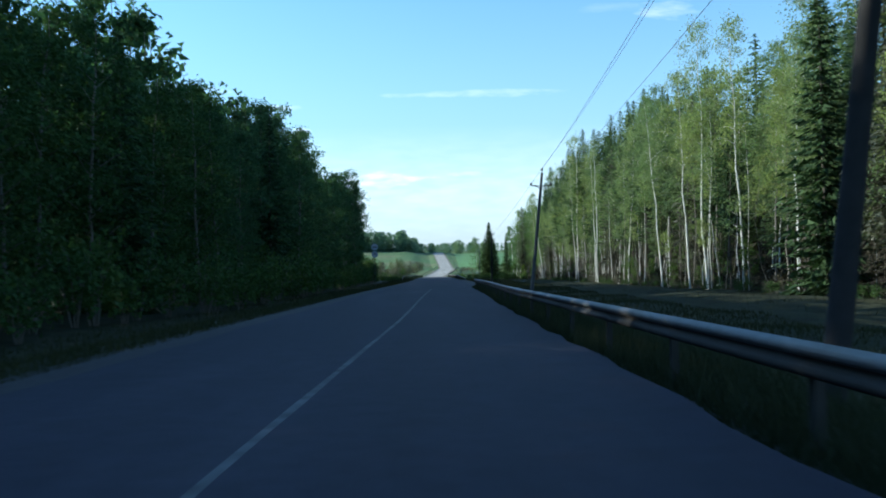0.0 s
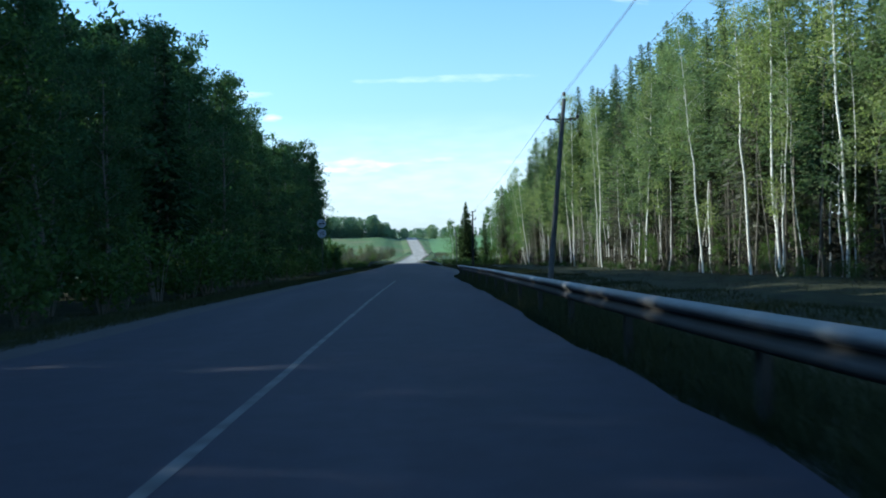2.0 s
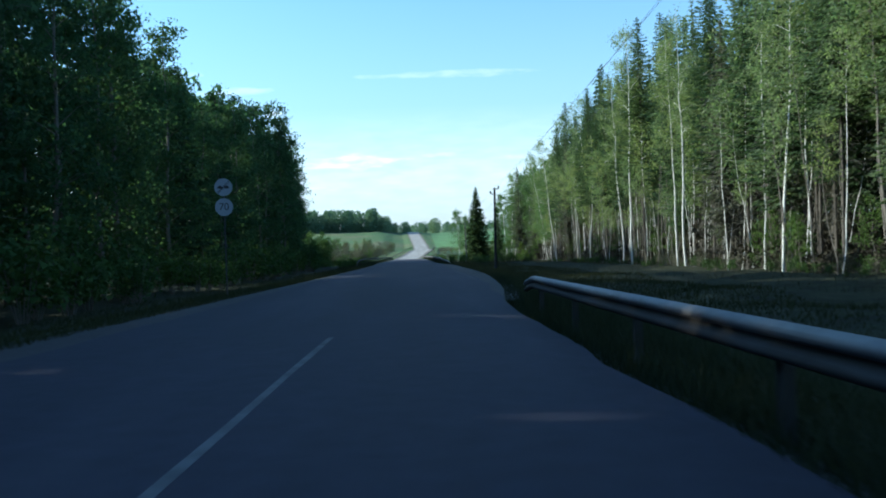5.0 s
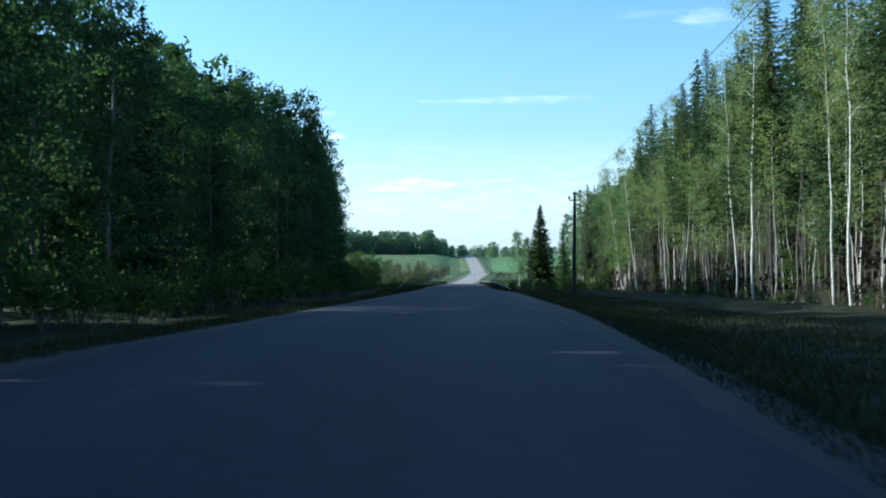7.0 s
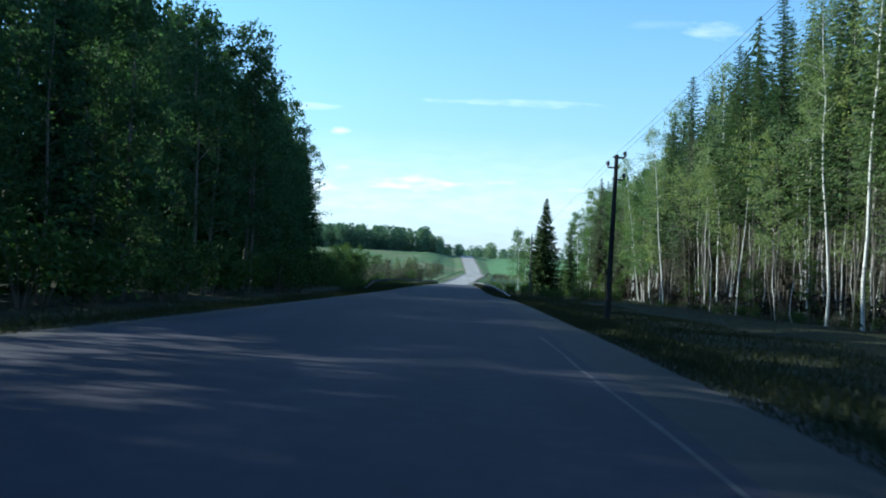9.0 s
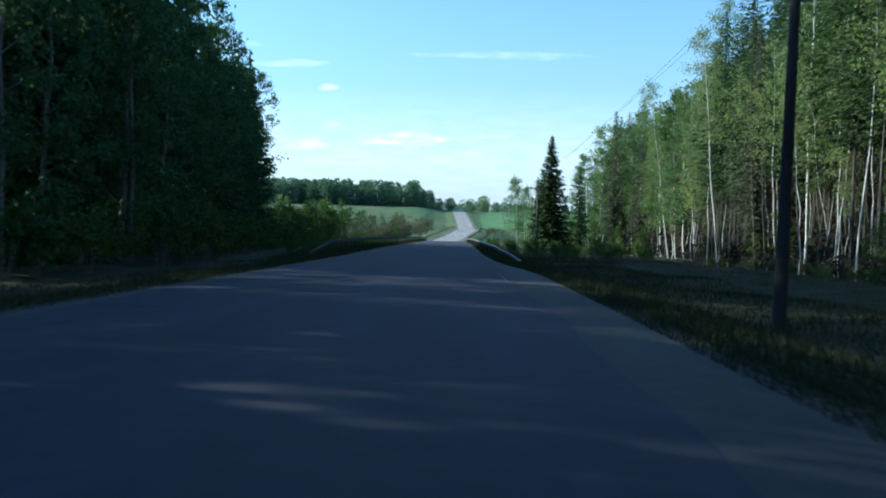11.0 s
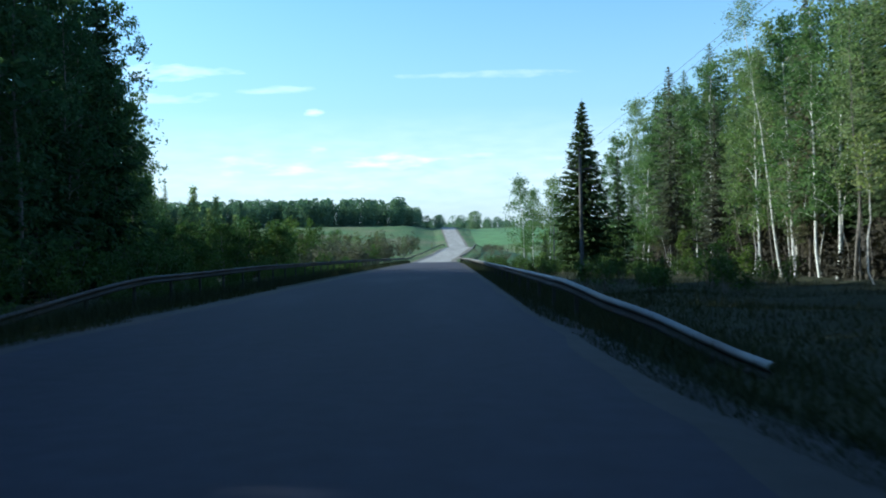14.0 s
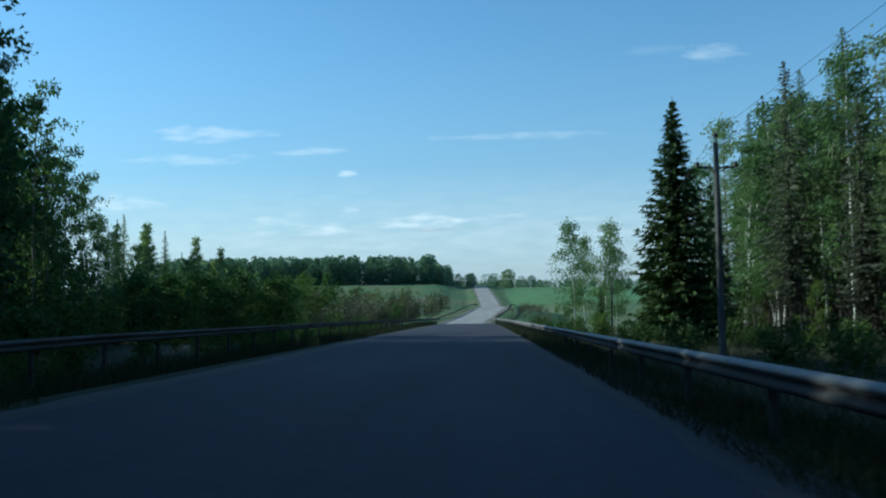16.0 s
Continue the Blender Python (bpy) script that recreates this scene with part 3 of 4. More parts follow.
YOUNG = [broadleaf("young_tree", 260 + i, 8.0 + 2.5 * i, 1.0, 0.58, 620, 0.15, LEAF_BIRCH, BARK_GREY if i % 2 else BARK_BIRCH, 10, 0.045, 0.5, 1.0, 0.3, 0.4, False, 0.12) for i in range(4)]
SPRUCE = [conifer("spruce_tree", 300 + i, 18.0 + 1.7 * i, 2.5, (0.22, 0.34, 0.28, 0.38)[i], 320, 36, NEEDLE_DEEP if i == 1 else NEEDLE_PINE, BARK_BROWN, 0.12, 14, 0.62, 0.25, 0.58, 0, 900) for i in range(4)]
STEM = [broadleaf("young_tree", 270 + i, 13.0 + 1.6 * i, 1.0, 0.66, 620, 0.15, LEAF_BIRCH, BARK_BIRCH if i % 2 else BARK_GREY, 10, 0.042 + 0.008 * i, 0.45, 1.0, 0.3, 0.45, False, 0.07) for i in range(4)]
SPRUCE_DARK = [conifer("spruce_tree", 330 + i, 18.0, 3.0, 0.03, 380, 20, NEEDLE, BARK_BROWN, 0.19, 0, 0.78, 0.24, 0.95, 11) for i in range(2)]
LONE = conifer("spruce_tree", 345, 16.8, 3.7, 0.02, 720, 34, NEEDLE, BARK_BROWN, 0.2, 0, 0.85, 0.2, 0.85, 16)
SPRUCE_BACK = [conifer("spruce_tree", 350 + i, 21 + i, 2.9, 0.2, 150, 12, NEEDLE_DEEP if i else NEEDLE_PINE, BARK_BROWN, 0.15, 0, 0.6, 0.25, 1.3) for i in range(2)]
SPRUCE_TALL = [conifer("spruce_tree", 360 + i, 24.0, 2.5, 0.28 + 0.08 * i, 330, 36, NEEDLE_DEEP, BARK_BROWN, 0.14, 16, 0.6, 0.25, 0.6, 0, 1200) for i in range(2)]
SPRUCE_DRY = conifer("spruce_tree", 370, 20.5, 2.6, 0.16, 300, 22, NEEDLE_DRY, BARK_BROWN, 0.15, 30, 0.6, 0.3, 0.8, 0, 2600)
BUSH = [shrub(400 + i, 2.2 + 0.5 * i, 1.3, 560, 0.185, LEAF_BUSH) for i in range(3)]
# the same bushes again, with shade put into a darker leaf colour
BUSH_SHADED = [shrub(405 + i, 2.2 + 0.5 * i, 1.3, 560, 0.185, LEAF_DARK) for i in range(3)]
SLIM = [broadleaf("birch_tree", 140 + i, 15.5, 2.3, 0.20, 5600, 0.18, LEAF_FRESH, BARK_BIRCH, 22, 0.10, 0.5, 1.0, 0.8, 0.7, True, 0.06, 0.45) for i in range(2)]
END_BIRCH = [broadleaf("birch_tree", 150 + i, 20.0, 2.0, 0.2, 6500, 0.19, LEAF_FRESH, BARK_BIRCH, 28, 0.13, 0.6, 1.0, 0.8, 0.55) for i in range(2)]
# thicket trees whose dark leaves carry the shade in their colour
DARK = [broadleaf("leafy_tree", 440 + i, 9.0, 2.3, 0.02, 1800, 0.32, LEAF_DARK, BARK_GREY, 20, 0.12, 0.3, 1.0, 0.2, 0.7, False) for i in range(2)]
SPIRE = [conifer("spruce_tree", 380, 18.0, 3.0, 0.04, 240, 16, NEEDLE_PINE, BARK_BROWN, 0.13, 0, 0.9, 0.25, 1.0),
         broadleaf("birch_tree", 381, 18.0, 2.3, 0.06, 3000, 0.3, LEAF_BIRCH, BARK_GREY, 26, 0.12, 0.3, 1.0, 0.3, 0.6, False, 0.05, 0.75)]
BARE = [shrub(415 + i, 3.2 + i, 1.6, 620, 0.2, LEAF_BARE) for i in range(2)]
DRY_BUSH = shrub(412, 3.0, 2.0, 420, 0.16, LEAF_BARE)
UNDER = shrub(410, 3.0, 1.8, 150, 0.42, BRUSH_SHADED)
MIDDLE = [broadleaf("leafy_tree", 180 + i, 22 + i, 2.2, 0.36, 1600, 0.28, LEAF_BIRCH, BARK_GREY, 14, 0.14, 0.4, 1.0, 0.3, 0.75, False) for i in range(2)]
SALLOW = [broadleaf("sallow_tree", 450 + i, 8.5, 1.7, 0.08, 1500, 0.17, (LEAF_BARE, LEAF_SALLOW, LEAF_SALLOW)[i], BARK_GREY, 22, 0.06, 0.4, 1.0, 0.1, 0.5, True, 0.08, 0.4) for i in range(3)]
LOW = [broadleaf("young_tree", 430 + i, 7.5 + i, 1.5, 0.06, 1400, 0.2, LEAF_BUSH, BARK_GREY, 14, 0.07, 0.3, 1.0, 0.2, 0.5, False) for i in range(2)]
left_height = curve([(-40, 15), (70, 15.2), (84, 17), (95, 19.8), (128, 20.3), (138, 17.0), (152, 17.5), (163, 19.5), (172, 20), (183, 21.5), (215, 21), (245, 22), (320, 18)])
ALL = [SPRUCE_DRY, LONE, UNDER, DRY_BUSH, THICKET] + SLIM + SPRUCE_TALL + BUSH_SHADED + SPIRE + END_BIRCH + DARK + BARE + MIDDLE + LEFT + LEFT_SOFT + LEFT_BIRCH + STEM + SALLOW + BACK + BIRCH + ASPEN + YOUNG + SPRUCE + SPRUCE_DARK + SPRUCE_BACK + BUSH + LOW


def turn():
    return rnd.uniform(0, 360)


SUN_GAPS = ((118.0, 120.5), (125.0, 129.0), (153.5, 156.5), (163.0, 167.5))   # thin places where sun falls through onto the road
left_edge = curve([(-30, -16.5), (60, -16.0), (130, -17.0), (180, -17.5), (215, -20.3), (243, -23.3), (260, -27.0), (280, -36.0), (300, -44), (320, -51)])
# left forest: dense edge in shade
y = -14.0
while y < 243:
    if any(a < y < b for a, b in SUN_GAPS):
        y += 1.5
        continue
    kind = rnd.random()
    x = float(left_edge(y)) + rnd.uniform(-2.0, 1.0)
    tall = float(left_height(y)) * rnd.uniform(0.9, 1.07)
    if kind < (0.70 if y < 62 else 0.58):
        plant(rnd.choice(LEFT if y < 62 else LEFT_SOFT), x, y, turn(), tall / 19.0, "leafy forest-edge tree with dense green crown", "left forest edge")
    elif kind < 0.87:
        plant(rnd.choice(LEFT_BIRCH), x, y, turn(), tall / 20.5, "birch with drooping leafy twigs at the forest edge", "left forest edge")
    else:
        plant(rnd.choice(SPRUCE_DARK), x, y, turn(), tall / 17.5, "dark spruce standing in the forest edge", "left forest edge")
    y += rnd.uniform(2.4, 3.8)
for x, y, s in ((-23.2, 240, 1.0), (-21.8, 233, 0.95), (-24.2, 248, 0.86), (-25.6, 255, 0.84), (-27.8, 262, 0.82), (-31.0, 271, 0.8), (-34.0, 281, 0.78), (-37.5, 292, 0.74), (-40.5, 304, 0.68), (-43.0, 316, 0.62)):
    plant(rnd.choice(LEFT_BIRCH + LEFT_SOFT), x, y, turn(), s, "birch with drooping leafy twigs at the forest edge", "left forest edge")
plant(LEFT_BIRCH[1], -16.2, 184.5, 50, 1.13, "tall birch with drooping airy crown", "left forest edge")
spots = []
# rows hidden behind the edge, made taller to cast shade on road and verge
for row in range(1, 5):
    y = -40.0
    while y < 250:
        # thinned here so that sun reaches the road
        if any(a < y < b for a, b in ((117, 131), (139, 146), (156, 160), (163, 174))) and rnd.random() < 0.8:
            y += 3.0
            continue
        spots.append((rnd.choice(BACK), float(left_edge(y)) - 4.0 * row + rnd.uniform(-1.6, 1.6), y, turn(), float(left_height(y)) / 19.0 * rnd.uniform(0.9, 1.0) * (0.95 + 0.08 * row) * (1.08 if 120 < y < 168 else 1.0) * ((1.0, 1.1, 1.24, 1.32)[row - 1] if y < 98 else (1.12 if row > 2 and y > 172 else 1.0))))
        y += rnd.uniform(3.0, 4.6)
y = -30.0
while y < 250:
    spots.append((THICKET, float(left_edge(y)) - rnd.uniform(5.5, 9.0), y, turn(), rnd.uniform(0.26, 0.36)))
    y += rnd.uniform(2.0, 3.2)
y = -40.0
while y < 250:
    spots.append((THICKET, float(left_edge(y)) - rnd.uniform(11.0, 15.0), y, turn(), rnd.uniform(0.3, 0.4)))
    y += rnd.uniform(2.2, 3.2)
# extra unseen trees added to keep sun flecks off the guard rail
shade_rnd = random.Random(55)
y = -20.0
while y < 92:
    spots.append((shade_rnd.choice(BACK), float(left_edge(y)) - shade_rnd.uniform(2.0, 7.0), y, shade_rnd.uniform(0, 360), float(left_height(y)) / 19.0 * shade_rnd.uniform(0.85, 1.0)))
    y += shade_rnd.uniform(2.0, 3.0)
for k in range(75):
    y = rnd.uniform(246, 318)
    spots.append((rnd.choice(BACK), float(left_edge(y)) - rnd.uniform(3, 20), y, turn(), rnd.uniform(0.8, 1.0)))
# unseen trees added far left to shade the valley thicket
for k in range(60):
    y = rnd.uniform(300, 400)
    spots.append((rnd.choice(BACK), -0.54 * (y - 193) - rnd.uniform(2, 30), y, turn(), rnd.uniform(1.0, 1.25)))
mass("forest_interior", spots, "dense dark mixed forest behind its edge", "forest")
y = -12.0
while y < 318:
    plant(rnd.choice(BUSH_SHADED), float(left_edge(y)) + 4.0 + rnd.uniform(-1.4, 1.0), y, turn(), rnd.uniform(0.7, 1.35), "leafy roadside bush in shade", "left roadside bushes", category="bush")
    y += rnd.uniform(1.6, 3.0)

# right forest: sunlit edge of birch, aspen and spruce
right_scale = curve([(0, 1.0), (95, 1.0), (125, 1.12), (165, 1.15), (205, 1.22), (226, 1.18), (242, 1.0), (300, 1.0)])
right_edge = curve([(0, 25.2), (60, 25.6), (100, 25.2), (165, 25.4), (215, 25.6), (245, 28.5), (272, 27.0), (300, 25.0)])
for x, y, s, lean in ((24.6, 89.1, 0.95, -3.5), (25.2, 85.4, 1.0, -2), (25.6, 76.7, 1.0, 1), (24.3, 99.0, 0.9, -3), (25.6, 101.0, 0.9, 0), (24.6, 140.0, 0.95, 0),
                      (24.9, 143.5, 0.9, 1), (25.2, 166.4, 0.95, -1), (24.6, 159.5, 1.05, 0), (24.6, 212.0, 0.85, -4), (28.3, 247.0, 0.95, -6), (25.8, 270.0, 0.85, 0), (25.4, 61.0, 1.0, 1), (25.0, 120.0, 0.95, 2)):
    plant(rnd.choice(BIRCH), x, y, turn(), s, "tall white-barked birch with thin spring leaves", "tall birches of the right forest", sway=lean)
y = 4.0
while y < 296:
    x = float(right_edge(y))
    kind = rnd.random()
    if 62 < y < 150:
        kind = 0.05 + kind * 0.9
    if (108 < y < 160 and rnd.random() < 0.55) or (160 < y < 202 and rnd.random() < 0.75) or (202 < y < 229 and rnd.random() < 0.3):
        plant(rnd.choice(SPRUCE_TALL), x + rnd.uniform(0.3, 2.5), y, turn(), rnd.uniform(0.88, 1.1), "tall deep green spruce with bare lower trunk", "right forest edge")
    elif 236 < y < 285 and kind < 0.40:
        plant(rnd.choice(END_BIRCH), x + rnd.uniform(0, 2), y, turn(), rnd.uniform(0.95, 1.15), "leafy bright green birch at the forest's end", "right forest edge")
    elif 236 < y < 285 and kind < 0.48:
        plant(SPRUCE_DRY, x + rnd.uniform(0, 2), y, turn(), rnd.uniform(0.8, 1.0), "brownish half-dry spruce among green trees", "half-dry spruces")
    elif kind < 0.08:
        plant(rnd.choice(BIRCH), x + rnd.uniform(0, 3), y, turn(), rnd.uniform(0.8, 1.0), "tall white-barked birch with thin spring leaves", "tall birches of the right forest", sway=rnd.uniform(-3, 2))
    elif kind < (0.36 if y < 108 else 0.20 if y < 236 else 0.30):
        plant(rnd.choice(ASPEN), x + rnd.uniform(0, 3), y, turn(), rnd.uniform(0.85, 1.12) * float(right_scale(y)), "slender grey-barked aspen with fresh leaves", "right forest edge")
    else:
        plant(rnd.choice(SPRUCE), x + rnd.uniform(0.3, 3), y, turn(), rnd.uniform(0.76, 1.05) * float(right_scale(y)), "sunlit spruce with dry lower twigs", "right forest edge")
    y += rnd.uniform(1.7, 2.7)
y = 4.0
while y < 296:
    plant(rnd.choice(YOUNG), float(right_edge(y)) + rnd.uniform(-0.9, 2.5), y, turn(), rnd.uniform(0.75, 1.15), "thin pale young trunk at the forest edge", "right forest saplings", sway=rnd.uniform(-3, 3))
    y += rnd.uniform(0.8, 2.0) if 146 < y < 202 else rnd.uniform(1.8, 5.0)
y = 66.0
while y < 232:
    plant(rnd.choice(STEM), float(right_edge(y)) + rnd.uniform(-0.7, 3.0), y, turn(), rnd.uniform(0.85, 1.15), "straight slim pale trunk with a small high crown", "right forest saplings", sway=rnd.uniform(-2, 2))
    y += rnd.uniform(0.6, 1.3) if 118 < y < 205 else rnd.uniform(1.2, 3.0)
spots = []
for row in range(1, 5):
    y = -10.0
    while y < 300:
        spots.append((rnd.choice(BACK if row > 2 else SPRUCE_BACK[1:] if 150 < y < 215 else SPRUCE_BACK * 2 + MIDDLE), float(right_edge(max(y, 0))) + 1.2 + 3.4 * row + rnd.uniform(-1.4, 1.4), y, turn(), rnd.uniform(0.85, 1.1) * float(right_scale(max(y, 0)))))
        y += rnd.uniform(3.0, 4.4)
y = 0.0
while y < 300:
    spots.append((UNDER, float(right_edge(y)) + rnd.uniform(2.5, 9.0), y, turn(), rnd.uniform(0.8, 1.5)))
    spots.append((UNDER, float(right_edge(y)) + rnd.uniform(0.2, 2.8), y + 0.5, turn(), rnd.uniform(0.35, 0.75)))
    y += rnd.uniform(0.8, 1.6)
mass("forest_interior", spots, "dense sunlit mixed forest behind its edge", "forest")

# undergrowth at the foot of the right forest: seedlings, weeds and fallen brush
floor_rnd = random.Random(77)
spots = []
y = 30.0
while y < 222:
    spots.append((floor_rnd.choice(BUSH_SHADED), float(right_edge(y)) + floor_rnd.uniform(-1.6, 1.6), y, floor_rnd.uniform(0, 360), floor_rnd.uniform(0.12, 0.36)))
    if floor_rnd.random() < 0.5:
        spots.append((DRY_BUSH, float(right_edge(y)) + floor_rnd.uniform(-0.8, 2.0), y + 0.4, floor_rnd.uniform(0, 360), floor_rnd.uniform(0.25, 0.55)))
    if floor_rnd.random() < 0.14:
        spots.append((floor_rnd.choice(LOW), float(right_edge(y)) + floor_rnd.uniform(-0.3, 2.0), y, floor_rnd.uniform(0, 360), floor_rnd.uniform(0.25, 0.6)))
    y += floor_rnd.uniform(0.5, 1.2)
mass("forest_undergrowth", spots, "low seedlings, weeds and dry brush under the trees", "undergrowth")

for x, y, s in ((24.4, 57, 1.12), (25.0, 41, 1.0)):
    plant(SPRUCE_DARK[0], x, y, turn(), s, "dense dark spruce at the sunlit forest edge", "right forest edge")

# lone spruce and its neighbours
plant(LONE, 14.95, 262, 40, 1.0, "tall lone dark green spruce with pointed top", "")
plant(SPRUCE_DARK[1], 20.9, 276, 10, 0.74, "smaller dark green spruce beside the tall one", "")
for k_, (x, y, s) in enumerate(((14.3, 322, 1.0), (16.2, 329, 0.9), (18.0, 321, 1.03), (20.8, 330, 0.85))):
    plant(SLIM[k_ % 2], x, y, turn(), s, "slender pale birch at the forest's end", "birches past the spruce", sway=rnd.uniform(-4, 4))
plant(SPRUCE_DARK[1], 17.2, 318, 70, 0.36, "small dark spruce among slim birches", "")
for x, y, s in ((24.2, 279, 0.88), (25.6, 284, 0.95), (24.6, 290, 0.9), (23.0, 297, 0.82)):
    plant(rnd.choice(END_BIRCH), x, y, turn(), s, "leafy bright green birch at the forest's end", "birches past the spruce", sway=rnd.uniform(-5, 5))
for x, y, s in ((19.5, 272, 0.6), (22.6, 270, 0.7), (23.4, 276, 0.62), (21.2, 283, 0.66), (22.0, 291, 0.7), (20.0, 298, 0.6), (24.8, 264, 0.55), (26.5, 256, 0.6)):
    plant(rnd.choice(LOW), x, y, turn(), s, "young bushy tree at the forest's end", "forest end thicket")
mass("roadside_weeds", [(rnd.choice(BUSH_SHADED), rnd.uniform(7.0, 24), rnd.uniform(214, 305), turn(), rnd.uniform(0.35, 0.66)) for k in range(60)], "low dark weedy thicket behind the guard rail", "weeds")
for k in range(16):
    plant(rnd.choice(BUSH), rnd.uniform(9.5, 24), rnd.uniform(222, 300), turn(), rnd.uniform(0.4, 0.9), "low leafy bush in the verge grass", "verge bushes", category="bush")

for x, y, s in ((25.4, 270, 1.05), (29.0, 243, 1.0), (25.6, 205, 0.9), (26.2, 92, 0.95), (25.8, 52, 1.0), (25.5, 132, 0.95)):
    plant(SPRUCE_DRY, x, y, turn(), s, "brownish half-dry spruce among green trees", "half-dry spruces")
for x, y, s in ((-54.0, 419, 0.74), (-51.5, 414, 0.7), (-39, 405, 0.55), (-33, 412, 0.5)):
    plant(rnd.choice(END_BIRCH), x, y, turn(), s, "bright green birch in the grassy valley", "valley trees")

# young trees and bushes beyond the left forest and in the valley
for x, y, s in ((-77.5, 392, 1.1), (-75.5, 392, 1.22), (-72.5, 388, 1.24), (-70.2, 393, 1.12), (-67.6, 389, 1.2), (-65.0, 392, 1.08), (-62.0, 394, 0.85), (-58.0, 390, 1.04), (-55.0, 394, 0.78), (-52.4, 389, 0.9), (-48.5, 392, 0.7), (-45.0, 388, 0.6)):
    plant(rnd.choice(SPIRE), x, y, turn(), 1.12 * s, "tall slim pointed tree above the valley thicket", "valley trees")
for x, y, s in ((-74.2, 388, 0.96), (-69.4, 391, 0.92), (-66.2, 387, 0.9), (-59.5, 391, 0.8), (-53.5, 387, 0.7)):
    plant(rnd.choice(LEFT_BIRCH), x, y, turn(), s, "leafy tree rising above the valley thicket", "valley trees")
for k in range(85):
    yy = rnd.uniform(300, 376)
    plant(rnd.choice(DARK), rnd.uniform(-44, -20) - 0.20 * (yy - 300), yy, turn(), rnd.uniform(0.6, 0.95) * (1.1 if yy < 345 else 1.0), "dark leafy thicket tree behind the guard rail", "valley trees")
for k in range(14):
    plant(rnd.choice(LOW), rnd.uniform(-42, -26), rnd.uniform(385, 430), turn(), rnd.uniform(1.0, 1.6), "young leafy tree in the grassy valley", "valley trees")
for k in range(64):
    yy = rnd.uniform(384, 452)
    off = rnd.uniform(8, 62)
    tall = 3.0 + 5.0 * float(smooth(8, 24, off)) + rnd.uniform(-1.2, 1.6)
    plant(rnd.choice(SALLOW), float(road_x(yy)) - off, yy, turn(), tall / 8.5, "thin grey-green sallow with sparse young leaves", "valley sallows", sway=rnd.uniform(-4, 4))
# weeds in the shade-coloured leaf, to darken what shows under the rail
spots = [(rnd.choice(BUSH_SHADED), -8.9 - rnd.uniform(0, 2.5), rnd.uniform(198, 300), turn(), rnd.uniform(0.24, 0.38)) for k in range(65)]
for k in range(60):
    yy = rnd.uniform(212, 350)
    spots.append((rnd.choice(BUSH_SHADED), -9.4 - rnd.uniform(0, 6.0) - 0.03 * (yy - 212), yy, turn(), rnd.uniform(0.3, 0.55)))
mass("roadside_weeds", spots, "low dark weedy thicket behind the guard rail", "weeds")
for k in range(46):
    yy = rnd.uniform(360, 440)
    plant(rnd.choice(BARE), road_x(yy) - 11 - rnd.uniform(0, 30) * (yy - 300) / 120, yy, turn(), rnd.uniform(0.9, 1.9), "greyish half-bare willow bush in the valley", "valley bushes", category="bush")
for k in range(34):
    yy = rnd.uniform(300, 480)
    plant(rnd.choice(BUSH), -12 - rnd.uniform(0, 40) * (0.4 + (yy - 290) / 250), yy, turn(), rnd.uniform(0.7, 1.5), "leafy bush in the grassy valley", "valley bushes", category="bush")
for k in range(40):
    yy = rnd.uniform(380, 448)
    plant(DRY_BUSH, float(verge_right(yy)) + 0.8 + rnd.uniform(0, 9), yy, turn(), rnd.uniform(0.35, 0.7), "low brown leafless bush on the road bank", "valley bushes", category="bush")
for k in range(20):
    yy = rnd.uniform(340, 480)
    plant(rnd.choice(BUSH), rnd.uniform(20, 60), yy, turn(), rnd.uniform(0.7, 1.2), "leafy bush in the grassy valley", "valley bushes", category="bush")


# ---- guard rails, poles, wires, signs ----
def part(name, verts, faces, mat, parent, label="", flat=True):
    ob = mesh_object(name, verts, faces, mat, parent, flat)
    return tagged(ob, label) if label else ob


def box(cx, cy, cz, sx, sy, sz):
    v = [(cx + a * sx / 2, cy + b * sy / 2, cz + c * sz / 2) for a in (-1, 1) for b in (-1, 1) for c in (-1, 1)]
    return v, [(0, 1, 3, 2), (4, 6, 7, 5), (0, 4, 5, 1), (2, 3, 7, 6), (0, 2, 6, 4), (1, 5, 7, 3)]


# cross-section of the rolled beam: (outwards, up) from its middle
WBEAM = [(0.000, 0.130), (0.022, 0.127), (0.066, 0.100), (0.078, 0.072), (0.068, 0.044), (0.012, 0.015), (0.012, -0.015), (0.068, -0.044), (0.078, -0.072), (0.066, -0.100), (0.022, -0.127), (0.000, -0.130)]


